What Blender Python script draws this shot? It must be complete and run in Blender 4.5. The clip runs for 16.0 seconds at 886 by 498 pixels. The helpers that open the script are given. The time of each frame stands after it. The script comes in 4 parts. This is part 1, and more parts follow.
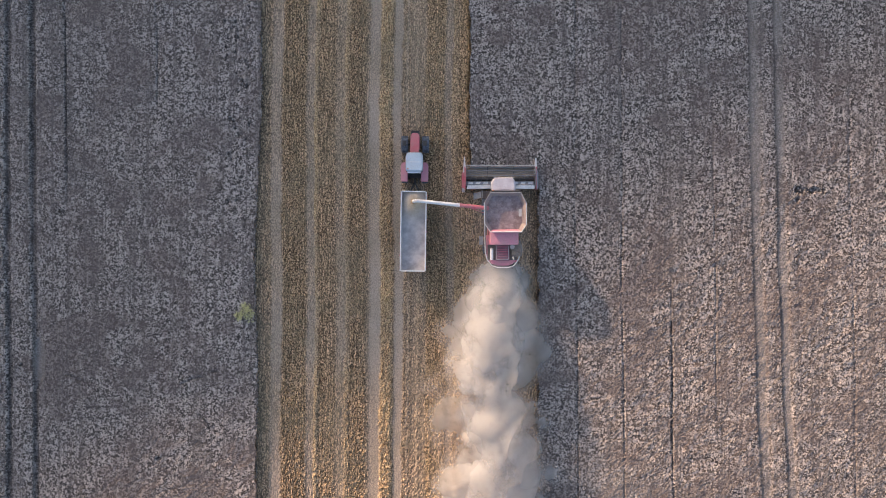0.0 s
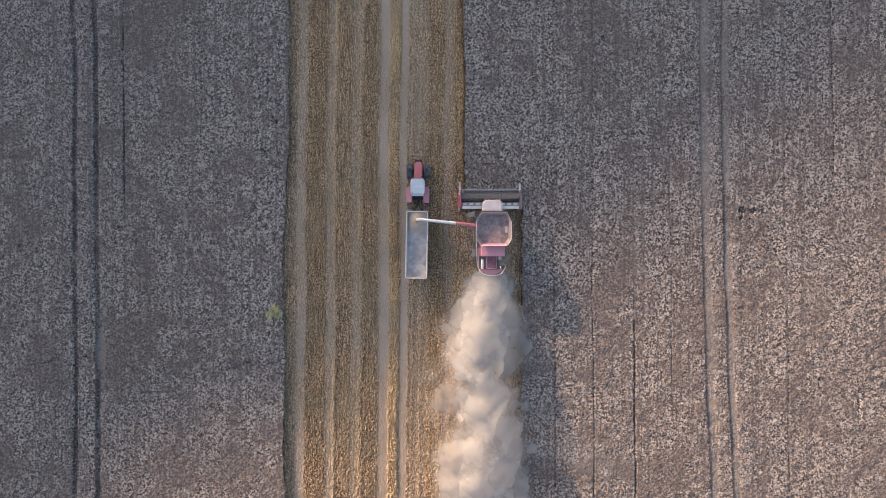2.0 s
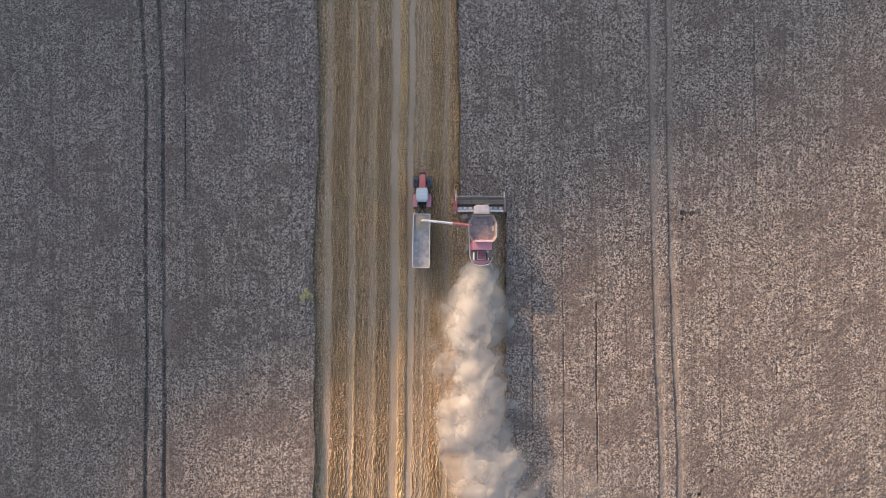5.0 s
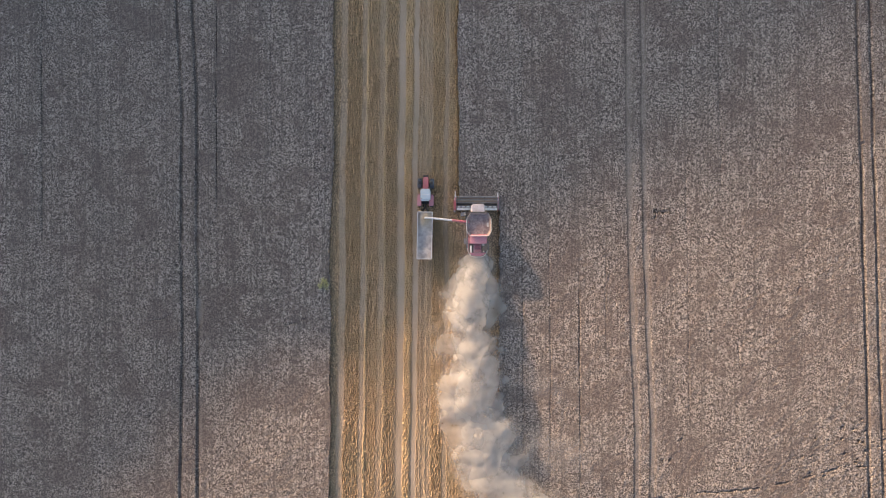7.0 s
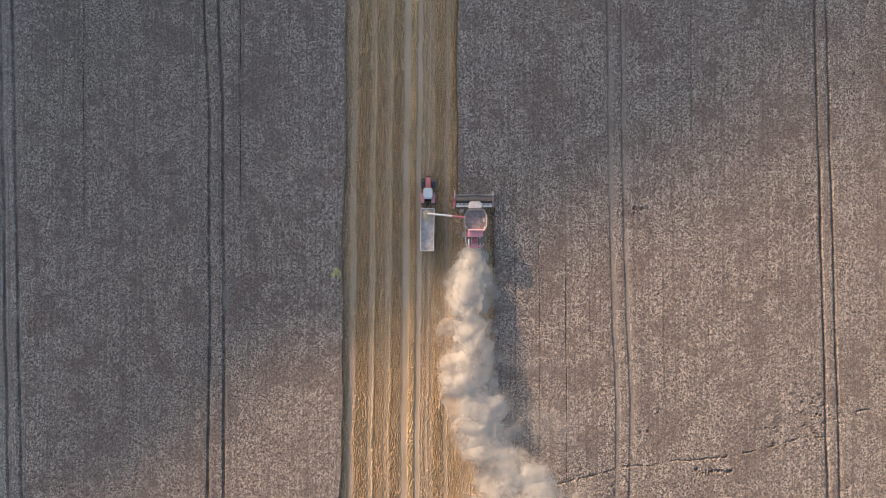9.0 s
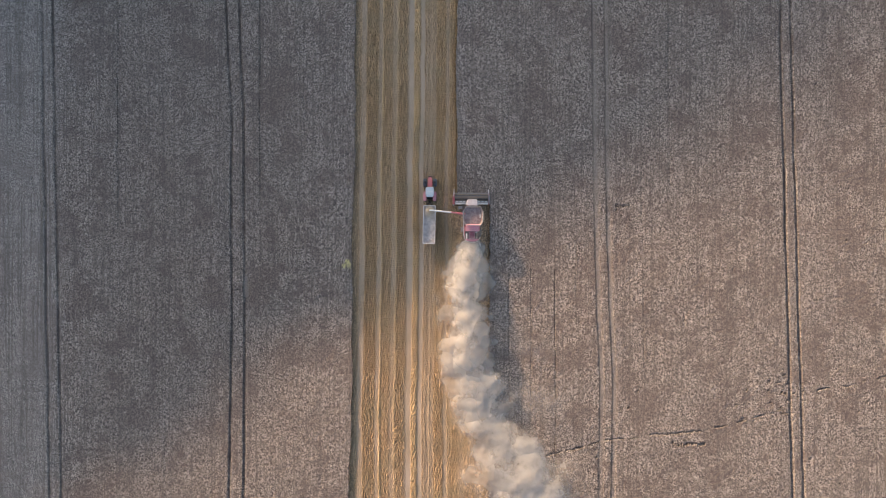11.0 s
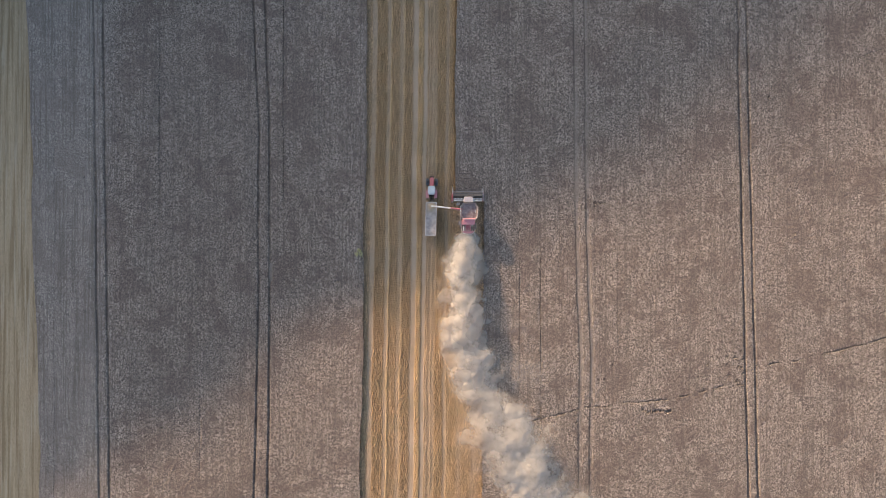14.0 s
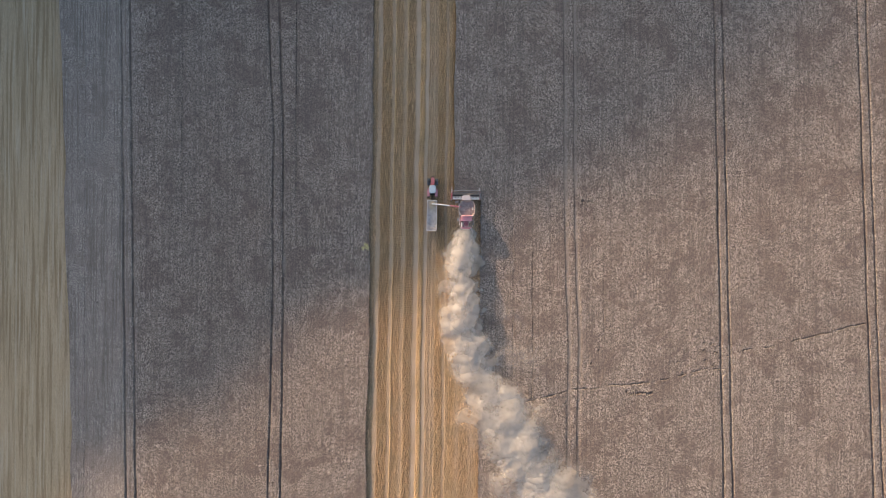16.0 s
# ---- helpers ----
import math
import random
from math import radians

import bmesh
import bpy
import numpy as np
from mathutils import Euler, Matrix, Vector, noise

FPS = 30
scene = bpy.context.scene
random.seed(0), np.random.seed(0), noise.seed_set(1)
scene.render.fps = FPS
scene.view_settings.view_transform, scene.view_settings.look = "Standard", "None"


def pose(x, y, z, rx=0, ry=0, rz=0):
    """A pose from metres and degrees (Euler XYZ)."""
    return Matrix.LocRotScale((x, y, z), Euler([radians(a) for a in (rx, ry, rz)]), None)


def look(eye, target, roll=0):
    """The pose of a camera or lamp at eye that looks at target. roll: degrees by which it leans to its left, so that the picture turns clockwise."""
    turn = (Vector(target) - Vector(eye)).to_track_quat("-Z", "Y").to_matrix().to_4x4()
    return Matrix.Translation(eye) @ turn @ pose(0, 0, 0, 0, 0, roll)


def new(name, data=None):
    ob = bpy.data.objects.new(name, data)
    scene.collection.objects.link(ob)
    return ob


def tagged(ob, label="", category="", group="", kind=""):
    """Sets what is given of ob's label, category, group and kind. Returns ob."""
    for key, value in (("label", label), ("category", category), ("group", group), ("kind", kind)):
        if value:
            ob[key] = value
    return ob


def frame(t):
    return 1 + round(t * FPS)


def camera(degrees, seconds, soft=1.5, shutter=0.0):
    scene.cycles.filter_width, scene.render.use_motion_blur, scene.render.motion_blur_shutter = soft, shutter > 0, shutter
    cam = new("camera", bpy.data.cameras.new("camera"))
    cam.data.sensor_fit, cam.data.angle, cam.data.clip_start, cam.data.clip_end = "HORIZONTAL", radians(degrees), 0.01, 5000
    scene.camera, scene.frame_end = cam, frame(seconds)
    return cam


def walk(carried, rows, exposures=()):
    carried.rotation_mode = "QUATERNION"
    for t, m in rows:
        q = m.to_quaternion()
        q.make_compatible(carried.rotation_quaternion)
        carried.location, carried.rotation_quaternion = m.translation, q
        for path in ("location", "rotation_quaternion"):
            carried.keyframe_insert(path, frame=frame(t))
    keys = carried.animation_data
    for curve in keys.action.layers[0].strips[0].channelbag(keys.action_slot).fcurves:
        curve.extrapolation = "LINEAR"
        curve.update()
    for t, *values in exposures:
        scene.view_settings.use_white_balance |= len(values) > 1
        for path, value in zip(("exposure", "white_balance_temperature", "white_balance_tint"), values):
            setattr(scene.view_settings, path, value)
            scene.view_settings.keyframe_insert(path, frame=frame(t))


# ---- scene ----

# ------------------------------------------------------------ camera and its flight
# A drone that climbs above the machines, looking straight down; the world's y runs along the rows.
LENS = 62.0
cam = camera(LENS, 16.0, soft=1.0)
scene.cycles.transparent_max_bounces = 64   # light passes many thin veils of dust
FLIGHT = [  # seconds, x, y, height, turn
    (0.0, -5.812, 1.801, 74.11, -0.072),
    (1.5, -5.713, 2.895, 84.20, 0.035),
    (3.0, -5.557, 3.086, 94.97, 0.050),
    (4.2, -5.542, 2.695, 103.25, 0.058),
    (6.5, -5.643, 1.600, 119.75, 0.104),
    (9.0, -5.824, -0.007, 137.35, 0.111),
    (12.0, -5.878, -2.054, 158.72, 0.206),
    (16.0, -5.796, -4.883, 188.37, 0.503),
]
walk(cam, [(t, pose(x, y, z, 0, 0, turn)) for t, x, y, z, turn in FLIGHT], [(0, 1.14, 6600, 14.0), (4, 1.15, 6950, 13.5), (8, 1.16, 7150, 12.0), (16, 1.12, 7200, 11.5)])

# ------------------------------------------------------------ sky, sun
SUN_HEIGHT = 14.0                       # degrees above the horizon
SUN_WAY = Vector((0.64, -0.77, 0)).normalized()   # the way in which its light travels over the field
world = bpy.data.worlds.new("sky")
scene.world = world
world.use_nodes = True
wn = world.node_tree.nodes
sky = wn.new("ShaderNodeTexSky")
sky.sky_type = "NISHITA"
sky.sun_disc = False
sky.sun_elevation = radians(SUN_HEIGHT)
sky.sun_rotation = math.atan2(-SUN_WAY.x, -SUN_WAY.y)
sky.air_density, sky.dust_density, sky.ozone_density = 1.0, 2.4, 1.3
wn["Background"].inputs["Strength"].default_value = 0.15
world.node_tree.links.new(sky.outputs["Color"], wn["Background"].inputs["Color"])
lamp = bpy.data.lights.new("sun", "SUN")
lamp.energy, lamp.angle, lamp.color = 4.2, radians(1.7), (1.0, 0.72, 0.49)
sun = new("sun", lamp)
eye = -SUN_WAY * math.cos(radians(SUN_HEIGHT)) + Vector((0, 0, math.sin(radians(SUN_HEIGHT))))
sun.matrix_world = look(eye * 300, (0, 0, 0))


# ------------------------------------------------------------ materials
class Nodes:
    """Short hand for a material's node tree."""

    def __init__(self, name):
        self.m = bpy.data.materials.new(name)
        self.m.use_nodes = True
        self.t = self.m.node_tree
        self.b = self.t.nodes["Principled BSDF"]
        self.out = self.t.nodes["Material Output"]
        self.co = self.t.nodes.new("ShaderNodeTexCoord").outputs["Object"]

    def put(self, socket, value):
        if isinstance(value, bpy.types.NodeSocket):
            self.t.links.new(value, socket)
        elif isinstance(value, (tuple, list)) and len(value) == 3 and socket.type == "RGBA":
            socket.default_value = (*value, 1)
        else:
            socket.default_value = value

    def stretch(self, sx, sy, sz, turn=0.0):
        n = self.t.nodes.new("ShaderNodeMapping")
        n.inputs["Scale"].default_value = (sx, sy, sz)
        n.inputs["Rotation"].default_value = (0, 0, radians(turn))
        self.t.links.new(self.co, n.inputs["Vector"])
        return n.outputs["Vector"]

    def noise(self, scale, detail=4.0, rough=0.55, where=None, warp=0.0):
        n = self.t.nodes.new("ShaderNodeTexNoise")
        n.inputs["Scale"].default_value, n.inputs["Detail"].default_value = scale, detail
        n.inputs["Roughness"].default_value, n.inputs["Distortion"].default_value = rough, warp
        self.t.links.new(where or self.co, n.inputs["Vector"])
        return n.outputs["Fac"]

    def math(self, op, a, b=0.0, c=0.0):
        n = self.t.nodes.new("ShaderNodeMath")
        n.operation = op
        for k, v in enumerate((a, b, c)):
            self.put(n.inputs[k], v)
        return n.outputs[0]

    def span(self, v, a, b, lo=0.0, hi=1.0):
        n = self.t.nodes.new("ShaderNodeMapRange")
        n.interpolation_type = "SMOOTHSTEP"
        for k, x in enumerate((v, a, b, lo, hi)):
            self.put(n.inputs[k], x)
        return n.outputs[0]

    def mix(self, f, a, b, way="MIX"):
        n = self.t.nodes.new("ShaderNodeMix")
        n.data_type, n.blend_type = "RGBA", way
        self.put(n.inputs["Factor"], f)
        self.put(n.inputs["A"], a)
        self.put(n.inputs["B"], b)
        return n.outputs["Result"]

    def attribute(self, name):
        n = self.t.nodes.new("ShaderNodeAttribute")
        n.attribute_name = name
        return n.outputs["Fac"]

    def rand(self):
        return self.t.nodes.new("ShaderNodeObjectInfo").outputs["Random"]

    def axes(self):
        n = self.t.nodes.new("ShaderNodeSeparateXYZ")
        self.t.links.new(self.co, n.inputs[0])
        return n.outputs

    def bump(self, height, strength=0.4, distance=0.02):
        n = self.t.nodes.new("ShaderNodeBump")
        n.inputs["Strength"].default_value, n.inputs["Distance"].default_value = strength, distance
        self.t.links.new(height, n.inputs["Height"])
        self.t.links.new(n.outputs["Normal"], self.b.inputs["Normal"])

    def done(self, colour, rough=0.8, metal=0.0, spec=0.3):
        self.put(self.b.inputs["Base Color"], colour)
        self.put(self.b.inputs["Roughness"], rough)
        self.put(self.b.inputs["Metallic"], metal)
        self.put(self.b.inputs["Specular IOR Level"], spec)
        return self.m


def crop_material():
    n = Nodes("ripe_wheat")
    x, _, _ = n.axes()
    fine = n.noise(9.0, 3, 0.65)
    ears = n.noise(6.2, 1.5, 0.6)
    tuft = n.noise(3.7, 1.5, 0.6)
    stool = n.noise(1.7, 2, 0.6)
    clump = n.noise(0.55, 5, 0.68, warp=0.4)
    mottle = n.noise(0.11, 9, 0.78, warp=0.3)
    tone = n.noise(0.02, 3, 0.5)
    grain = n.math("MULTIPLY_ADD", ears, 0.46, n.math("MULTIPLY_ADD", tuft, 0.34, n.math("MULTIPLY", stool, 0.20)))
    # near-black gaps: the shade between ears is put into the colour
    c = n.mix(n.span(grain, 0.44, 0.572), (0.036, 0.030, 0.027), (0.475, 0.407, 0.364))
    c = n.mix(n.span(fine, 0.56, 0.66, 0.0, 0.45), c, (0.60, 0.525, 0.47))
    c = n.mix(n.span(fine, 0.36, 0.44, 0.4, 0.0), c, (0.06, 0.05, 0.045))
    c = n.mix(n.span(clump, 0.50, 0.58, 0.0, 0.42), c, (0.13, 0.105, 0.094))
    c = n.mix(n.span(mottle, 0.50, 0.56, 0.0, 0.54), c, (0.13, 0.098, 0.088))
    c = n.mix(n.span(tone, 0.40, 0.62, 0.0, 0.12), c, (0.20, 0.165, 0.145))
    # a thinner, paler stand towards the old stubble
    c = n.mix(n.span(x, -82.0, -88.0, 0.0, 0.32), c, n.mix(n.span(ears, 0.4, 0.6), (0.20, 0.18, 0.166), (0.50, 0.455, 0.42)))
    c = n.mix(n.math("MULTIPLY", n.span(x, -81.0, -72.0), n.span(x, -26.0, -44.0, 0.0, 0.16)), c, (0.10, 0.083, 0.076))
    # drill rows run up the field
    rows = n.noise(1.0, 3, 0.6, n.stretch(3.4, 0.035, 1))
    wide = n.noise(1.0, 3, 0.6, n.stretch(0.75, 0.018, 1))
    c = n.mix(n.span(rows, 0.52, 0.61, 0.0, 0.5), c, (0.12, 0.10, 0.09))
    c = n.mix(n.span(wide, 0.52, 0.64, 0.0, 0.2), c, (0.14, 0.115, 0.103))
    # ruts, gaps and dips darken with depth: shade put into the colour
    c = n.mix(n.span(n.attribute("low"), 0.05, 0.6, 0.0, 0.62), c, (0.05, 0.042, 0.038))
    c = n.mix(n.span(n.attribute("bare"), 0.15, 0.95, 0.0, 0.7), c, n.mix(n.span(fine, 0.3, 0.7), (0.17, 0.149, 0.134), (0.31, 0.272, 0.245)))
    n.bump(fine, 0.3, 0.04)
    return n.done(c, 0.85, 0, 0.15)


def stubble_material():
    n = Nodes("stubble_and_chaff")
    chaff = n.attribute("chaff")
    gold = n.attribute("gold")
    speck = n.noise(1.0, 3, 0.6, n.stretch(11.0, 6.5, 6.5))
    fine = n.noise(16, 3, 0.7)
    rows = n.noise(1.0, 4, 0.7, n.stretch(7.5, 0.12, 1))
    big = n.noise(0.16, 4, 0.6)
    straw = n.mix(n.span(speck, 0.44, 0.57), (0.062, 0.039, 0.022), (0.81, 0.54, 0.32))
    drills = n.noise(1.0, 3, 0.6, n.stretch(19, 0.3, 1))
    straw = n.mix(n.span(drills, 0.47, 0.56, 0, 0.7), straw, (0.065, 0.044, 0.024))
    straw = n.mix(n.span(rows, 0.45, 0.7, 0, 0.55), straw, (0.13, 0.09, 0.05))
    pale = n.mix(n.span(speck, 0.32, 0.70), (0.27, 0.215, 0.168), (0.51, 0.415, 0.335))
    yellow = n.mix(n.span(speck, 0.38, 0.62), (0.17, 0.105, 0.055), (0.80, 0.56, 0.32))
    c = n.mix(chaff, straw, pale)
    c = n.mix(gold, c, yellow)
    c = n.mix(n.span(big, 0.42, 0.68, 0, 0.35), c, (0.21, 0.18, 0.12))
    n.bump(fine, 0.35, 0.02)
    return n.done(c, 0.9, 0, 0.1)


def old_stubble_material():
    n = Nodes("weedy_stubble")
    streak = n.noise(1.0, 5, 0.65, n.stretch(1.3, 0.03, 1, 3), 0.4)
    fine = n.noise(6, 5, 0.7)
    c = n.mix(n.span(fine, 0.3, 0.7), (0.24, 0.185, 0.12), (0.57, 0.445, 0.31))
    c = n.mix(n.span(streak, 0.42, 0.62, 0, 0.8), c, (0.23, 0.17, 0.105))
    c = n.mix(n.span(n.noise(1.0, 4, 0.6, n.stretch(1.7, 0.04, 1, -4)), 0.52, 0.66, 0, 0.7), c, (0.46, 0.39, 0.30))
    n.bump(fine, 0.5, 0.05)
    return n.done(c, 0.9, 0, 0.1)


def soil_material():
    n = Nodes("trodden_soil")
    a = n.noise(3, 6, 0.65)
    b = n.noise(0.3, 4, 0.6)
    c = n.mix(n.span(a, 0.3, 0.7), (0.36, 0.325, 0.29), (0.60, 0.56, 0.51))
    c = n.mix(n.span(b, 0.45, 0.7, 0, 0.4), c, (0.17, 0.145, 0.12))
    n.bump(a, 0.5, 0.05)
    return n.done(c, 0.95, 0, 0.1)


def paint(name, colour, dust=0.3, rough=0.45, metal=0.0, dirt=(0.42, 0.36, 0.31)):
    """Machine paint, faded and with harvest dust on it."""
    n = Nodes(name)
    a = n.noise(1.6, 5, 0.65)
    b = n.noise(9, 4, 0.7)
    c = n.mix(n.span(a, 0.35, 0.7, dust * 0.35, min(1.0, dust * 1.5)), colour, dirt)
    c = n.mix(n.span(b, 0.5, 0.75, 0, 0.22), c, (0.16, 0.12, 0.10))
    n.bump(b, 0.08, 0.004)
    return n.done(c, n.span(a, 0.3, 0.7, rough, min(1.0, rough + 0.3)), metal, 0.4)


def glass_material():
    n = Nodes("cab_glass")
    n.b.inputs["Transmission Weight"].default_value = 0.7
    return n.done((0.06, 0.075, 0.08), 0.08, 0, 0.5)


def rubber_material():
    n = Nodes("tyre_rubber")
    a = n.noise(5, 5, 0.7)
    n.bump(a, 0.3, 0.01)
    return n.done(n.mix(n.span(a, 0.35, 0.7), (0.07, 0.082, 0.105), (0.21, 0.225, 0.255)), 0.85, 0, 0.2)


def grain_material():
    n = Nodes("wheat_grain")
    a = n.noise(1.3, 5, 0.6)
    b = n.noise(30, 3, 0.7)
    heap = n.attribute("fresh")
    c = n.mix(n.span(a, 0.3, 0.7), (0.42, 0.375, 0.36), (0.66, 0.60, 0.575))
    c = n.mix(heap, c, n.mix(n.span(b, 0.3, 0.7), (0.36, 0.25, 0.15), (0.58, 0.45, 0.31)))
    n.bump(b, 0.5, 0.01)
    return n.done(c, 0.85, 0, 0.15)


def dust_material(name, strength, gap):
    """Airborne dust: scatters light both ways, thin at its edges and in its gaps."""
    n = Nodes(name)
    t = n.t
    thick = n.attribute("thick")
    w = n.noise(0.28, 3, 0.5, warp=0.3)
    f = n.noise(0.75, 7, 0.62, warp=0.3)
    wisp = n.noise(1.9, 5, 0.65, n.stretch(1.0, 0.7, 1.0), 0.3)
    alpha = n.math("ADD", thick, n.math("MULTIPLY", n.math("SUBTRACT", w, 0.5), gap))
    alpha = n.math("ADD", alpha, n.math("MULTIPLY", n.math("SUBTRACT", f, 0.5), gap * 0.6))
    alpha = n.math("ADD", alpha, n.math("MULTIPLY", n.math("SUBTRACT", wisp, 0.5), gap * 0.35))
    alpha = n.math("MULTIPLY", n.span(alpha, 0.0, 0.9), n.span(thick, 0.06, 0.8, 0.0, strength))
    c = n.mix(n.span(f, 0.3, 0.7), (0.66, 0.65, 0.64), (0.75, 0.74, 0.73))
    d, tr, cl = (t.nodes.new("ShaderNodeBsdf" + k) for k in ("Diffuse", "Translucent", "Transparent"))
    n.put(d.inputs["Color"], c)
    n.put(tr.inputs["Color"], c)
    m1, m2 = t.nodes.new("ShaderNodeMixShader"), t.nodes.new("ShaderNodeMixShader")
    m1.inputs[0].default_value = 0.6
    t.links.new(d.outputs[0], m1.inputs[1])
    t.links.new(tr.outputs[0], m1.inputs[2])
    n.put(m2.inputs[0], alpha)
    t.links.new(cl.outputs[0], m2.inputs[1])
    t.links.new(m1.outputs[0], m2.inputs[2])
    t.links.new(m2.outputs[0], n.out.inputs["Surface"])
    return n.m


def leaf_material():
    n = Nodes("weed_leaf")
    return n.done(n.mix(n.rand(), n.mix(n.noise(6, 3), (0.38, 0.36, 0.15), (0.78, 0.72, 0.42)), (0.6, 0.55, 0.28)), 0.7, 0, 0.2)


def wood_material():
    n = Nodes("unseen_woodland")
    a = n.noise(0.35, 6, 0.7)
    n.bump(a, 0.8, 1.0)
    return n.done(n.mix(n.span(a, 0.3, 0.7), (0.03, 0.04, 0.015), (0.09, 0.105, 0.04)), 0.9, 0, 0.1)


def sunlit_straw_material():
    n = Nodes("sunlit_golden_straw")
    a = n.noise(5, 4, 0.65)
    # golden stalks, with the sun on this one cut face put into the colour
    return n.done(n.mix(n.span(a, 0.35, 0.65), (0.30, 0.17, 0.075), (0.62, 0.42, 0.22)), 0.85, 0, 0.15)


SUNLIT_STRAW = sunlit_straw_material()
WOOD = wood_material()
CROP, STUBBLE, OLD, SOIL = crop_material(), stubble_material(), old_stubble_material(), soil_material()
RED = paint("red_paint", (0.62, 0.085, 0.14), 0.38)
# paler red for upper panels: skylight put into the colour, under harvest dust
ROSE = paint("skylit_red_paint", (0.68, 0.24, 0.32), 0.28)
DUSTYROOF = paint("dusty_cab_roof", (0.66, 0.61, 0.62), 0.5, 0.5, 0.0, (0.50, 0.41, 0.42))
# red lightened for how the bonnet looks when lit
SALMON = paint("lit_bonnet_paint", (0.66, 0.15, 0.18), 0.22)
MAROON = paint("dark_red_sheet", (0.19, 0.045, 0.08), 0.4, 0.55, 0.0, (0.33, 0.22, 0.25))
WHITE = paint("white_paint", (0.78, 0.77, 0.77), 0.18, 0.4)
GREY = paint("grey_steel", (0.34, 0.34, 0.36), 0.25, 0.5, 0.3)
DARK = paint("dark_steel", (0.05, 0.05, 0.055), 0.2, 0.6, 0.2)
BLACK = paint("black_plastic", (0.02, 0.02, 0.024), 0.15, 0.6)
BLUEWHITE = paint("pale_blue_roof", (0.60, 0.66, 0.72), 0.14, 0.35)
SHEET = paint("dull_tank_sheet", (0.27, 0.20, 0.215), 0.45, 0.6, 0.3)
BARE = paint("worn_bright_steel", (0.62, 0.60, 0.58), 0.2, 0.4, 0.5)
TANKDUST = paint("dust_on_grain", (0.12, 0.075, 0.078), 0.55, 0.8, 0.0, (0.42, 0.34, 0.345))
CHAFFY = paint("chaff_covered_sheet", (0.42, 0.32, 0.23), 0.4, 0.7)
GLASS, RUBBER, GRAIN, LEAF = glass_material(), rubber_material(), grain_material(), leaf_material()
BOOT = paint("tan_rubber", (0.34, 0.20, 0.09), 0.3, 0.7)
ORANGE = paint("orange_plastic", (0.75, 0.25, 0.03), 0.15)


# ------------------------------------------------------------ building helpers
def part(name, bm, material, parent=None, label=""):
    """Links a bmesh as one mesh object under a thing or a part."""
    me = bpy.data.meshes.new(name)
    bmesh.ops.recalc_face_normals(bm, faces=bm.faces)
    bm.to_mesh(me)
    bm.free()
    me.materials.append(material)
    ob = new(name, me)
    ob.parent = parent
    return tagged(ob, label)


def again(name, ob, parent, m, label=""):
    """The same piece once more on the same mesh."""
    o = new(name, ob.data)
    o.parent = parent
    o.matrix_local = m
    return tagged(o, label)


def box(x0, x1, y0, y1, z0, z1, bevel=0.02, bm=None, seg=2):
    own = bmesh.new()
    bmesh.ops.create_cube(own, size=1)
    for v in own.verts:
        v.co = Vector(((x0 + x1) / 2 + v.co.x * (x1 - x0), (y0 + y1) / 2 + v.co.y * (y1 - y0), (z0 + z1) / 2 + v.co.z * (z1 - z0)))
    if bevel:
        bmesh.ops.bevel(own, geom=own.edges[:], offset=min(bevel, 0.49 * min(x1 - x0, y1 - y0, z1 - z0)), segments=seg, affect="EDGES", profile=0.6)
    return joined(bm, own)


def joined(bm, own):
    if bm is None:
        return own
    me = bpy.data.meshes.new("scrap")
    own.to_mesh(me)
    own.free()
    bm.from_mesh(me)
    bpy.data.meshes.remove(me)
    return bm


def rod(p, q, r, r2=None, bm=None, seg=10):
    p, q = Vector(p), Vector(q)
    own = bmesh.new()
    bmesh.ops.create_cone(own, cap_ends=True, segments=seg, radius1=r, radius2=r if r2 is None else r2, depth=(q - p).length)
    m = (q - p).to_track_quat("Z", "Y").to_matrix().to_4x4()
    bmesh.ops.transform(own, matrix=Matrix.Translation((p + q) / 2) @ m, verts=own.verts)
    return joined(bm, own)


def tube(points, r, bm=None, seg=8):
    bm = bm or bmesh.new()
    for a, b in zip(points, points[1:]):
        rod(a, b, r, None, bm, seg)
    return bm


def prism(outline, z0, z1, inset=0.0, bm=None, bevel=0.0):
    """An outline in x, y raised from z0 to z1, its top drawn in by inset."""
    own = bmesh.new()
    cx, cy = sum(p[0] for p in outline) / len(outline), sum(p[1] for p in outline) / len(outline)
    low = [own.verts.new((x, y, z0)) for x, y in outline]
    f = own.faces.new(low)
    top = bmesh.ops.extrude_face_region(own, geom=[f])["geom"]
    for v in top:
        if isinstance(v, bmesh.types.BMVert):
            d = Vector((v.co.x - cx, v.co.y - cy))
            k = 1 - inset / max(d.length, 0.01)
            v.co = Vector((cx + d.x * k, cy + d.y * k, z1))
    if bevel:
        bmesh.ops.bevel(own, geom=own.edges[:], offset=bevel, segments=2, affect="EDGES")
    return joined(bm, own)


def lathe(profile, x, y, z, seg=36):
    """Turns (radius, offset along x) round an axle that runs along x."""
    bm = bmesh.new()
    rings = []
    for k in range(seg):
        a = 2 * math.pi * k / seg
        rings.append([bm.verts.new((x + o, y + r * math.cos(a), z + r * math.sin(a))) for r, o in profile])
    for k in range(seg):
        a, b = rings[k], rings[(k + 1) % seg]
        for i in range(len(profile) - 1):
            bm.faces.new((a[i], a[i + 1], b[i + 1], b[i]))
    return bm


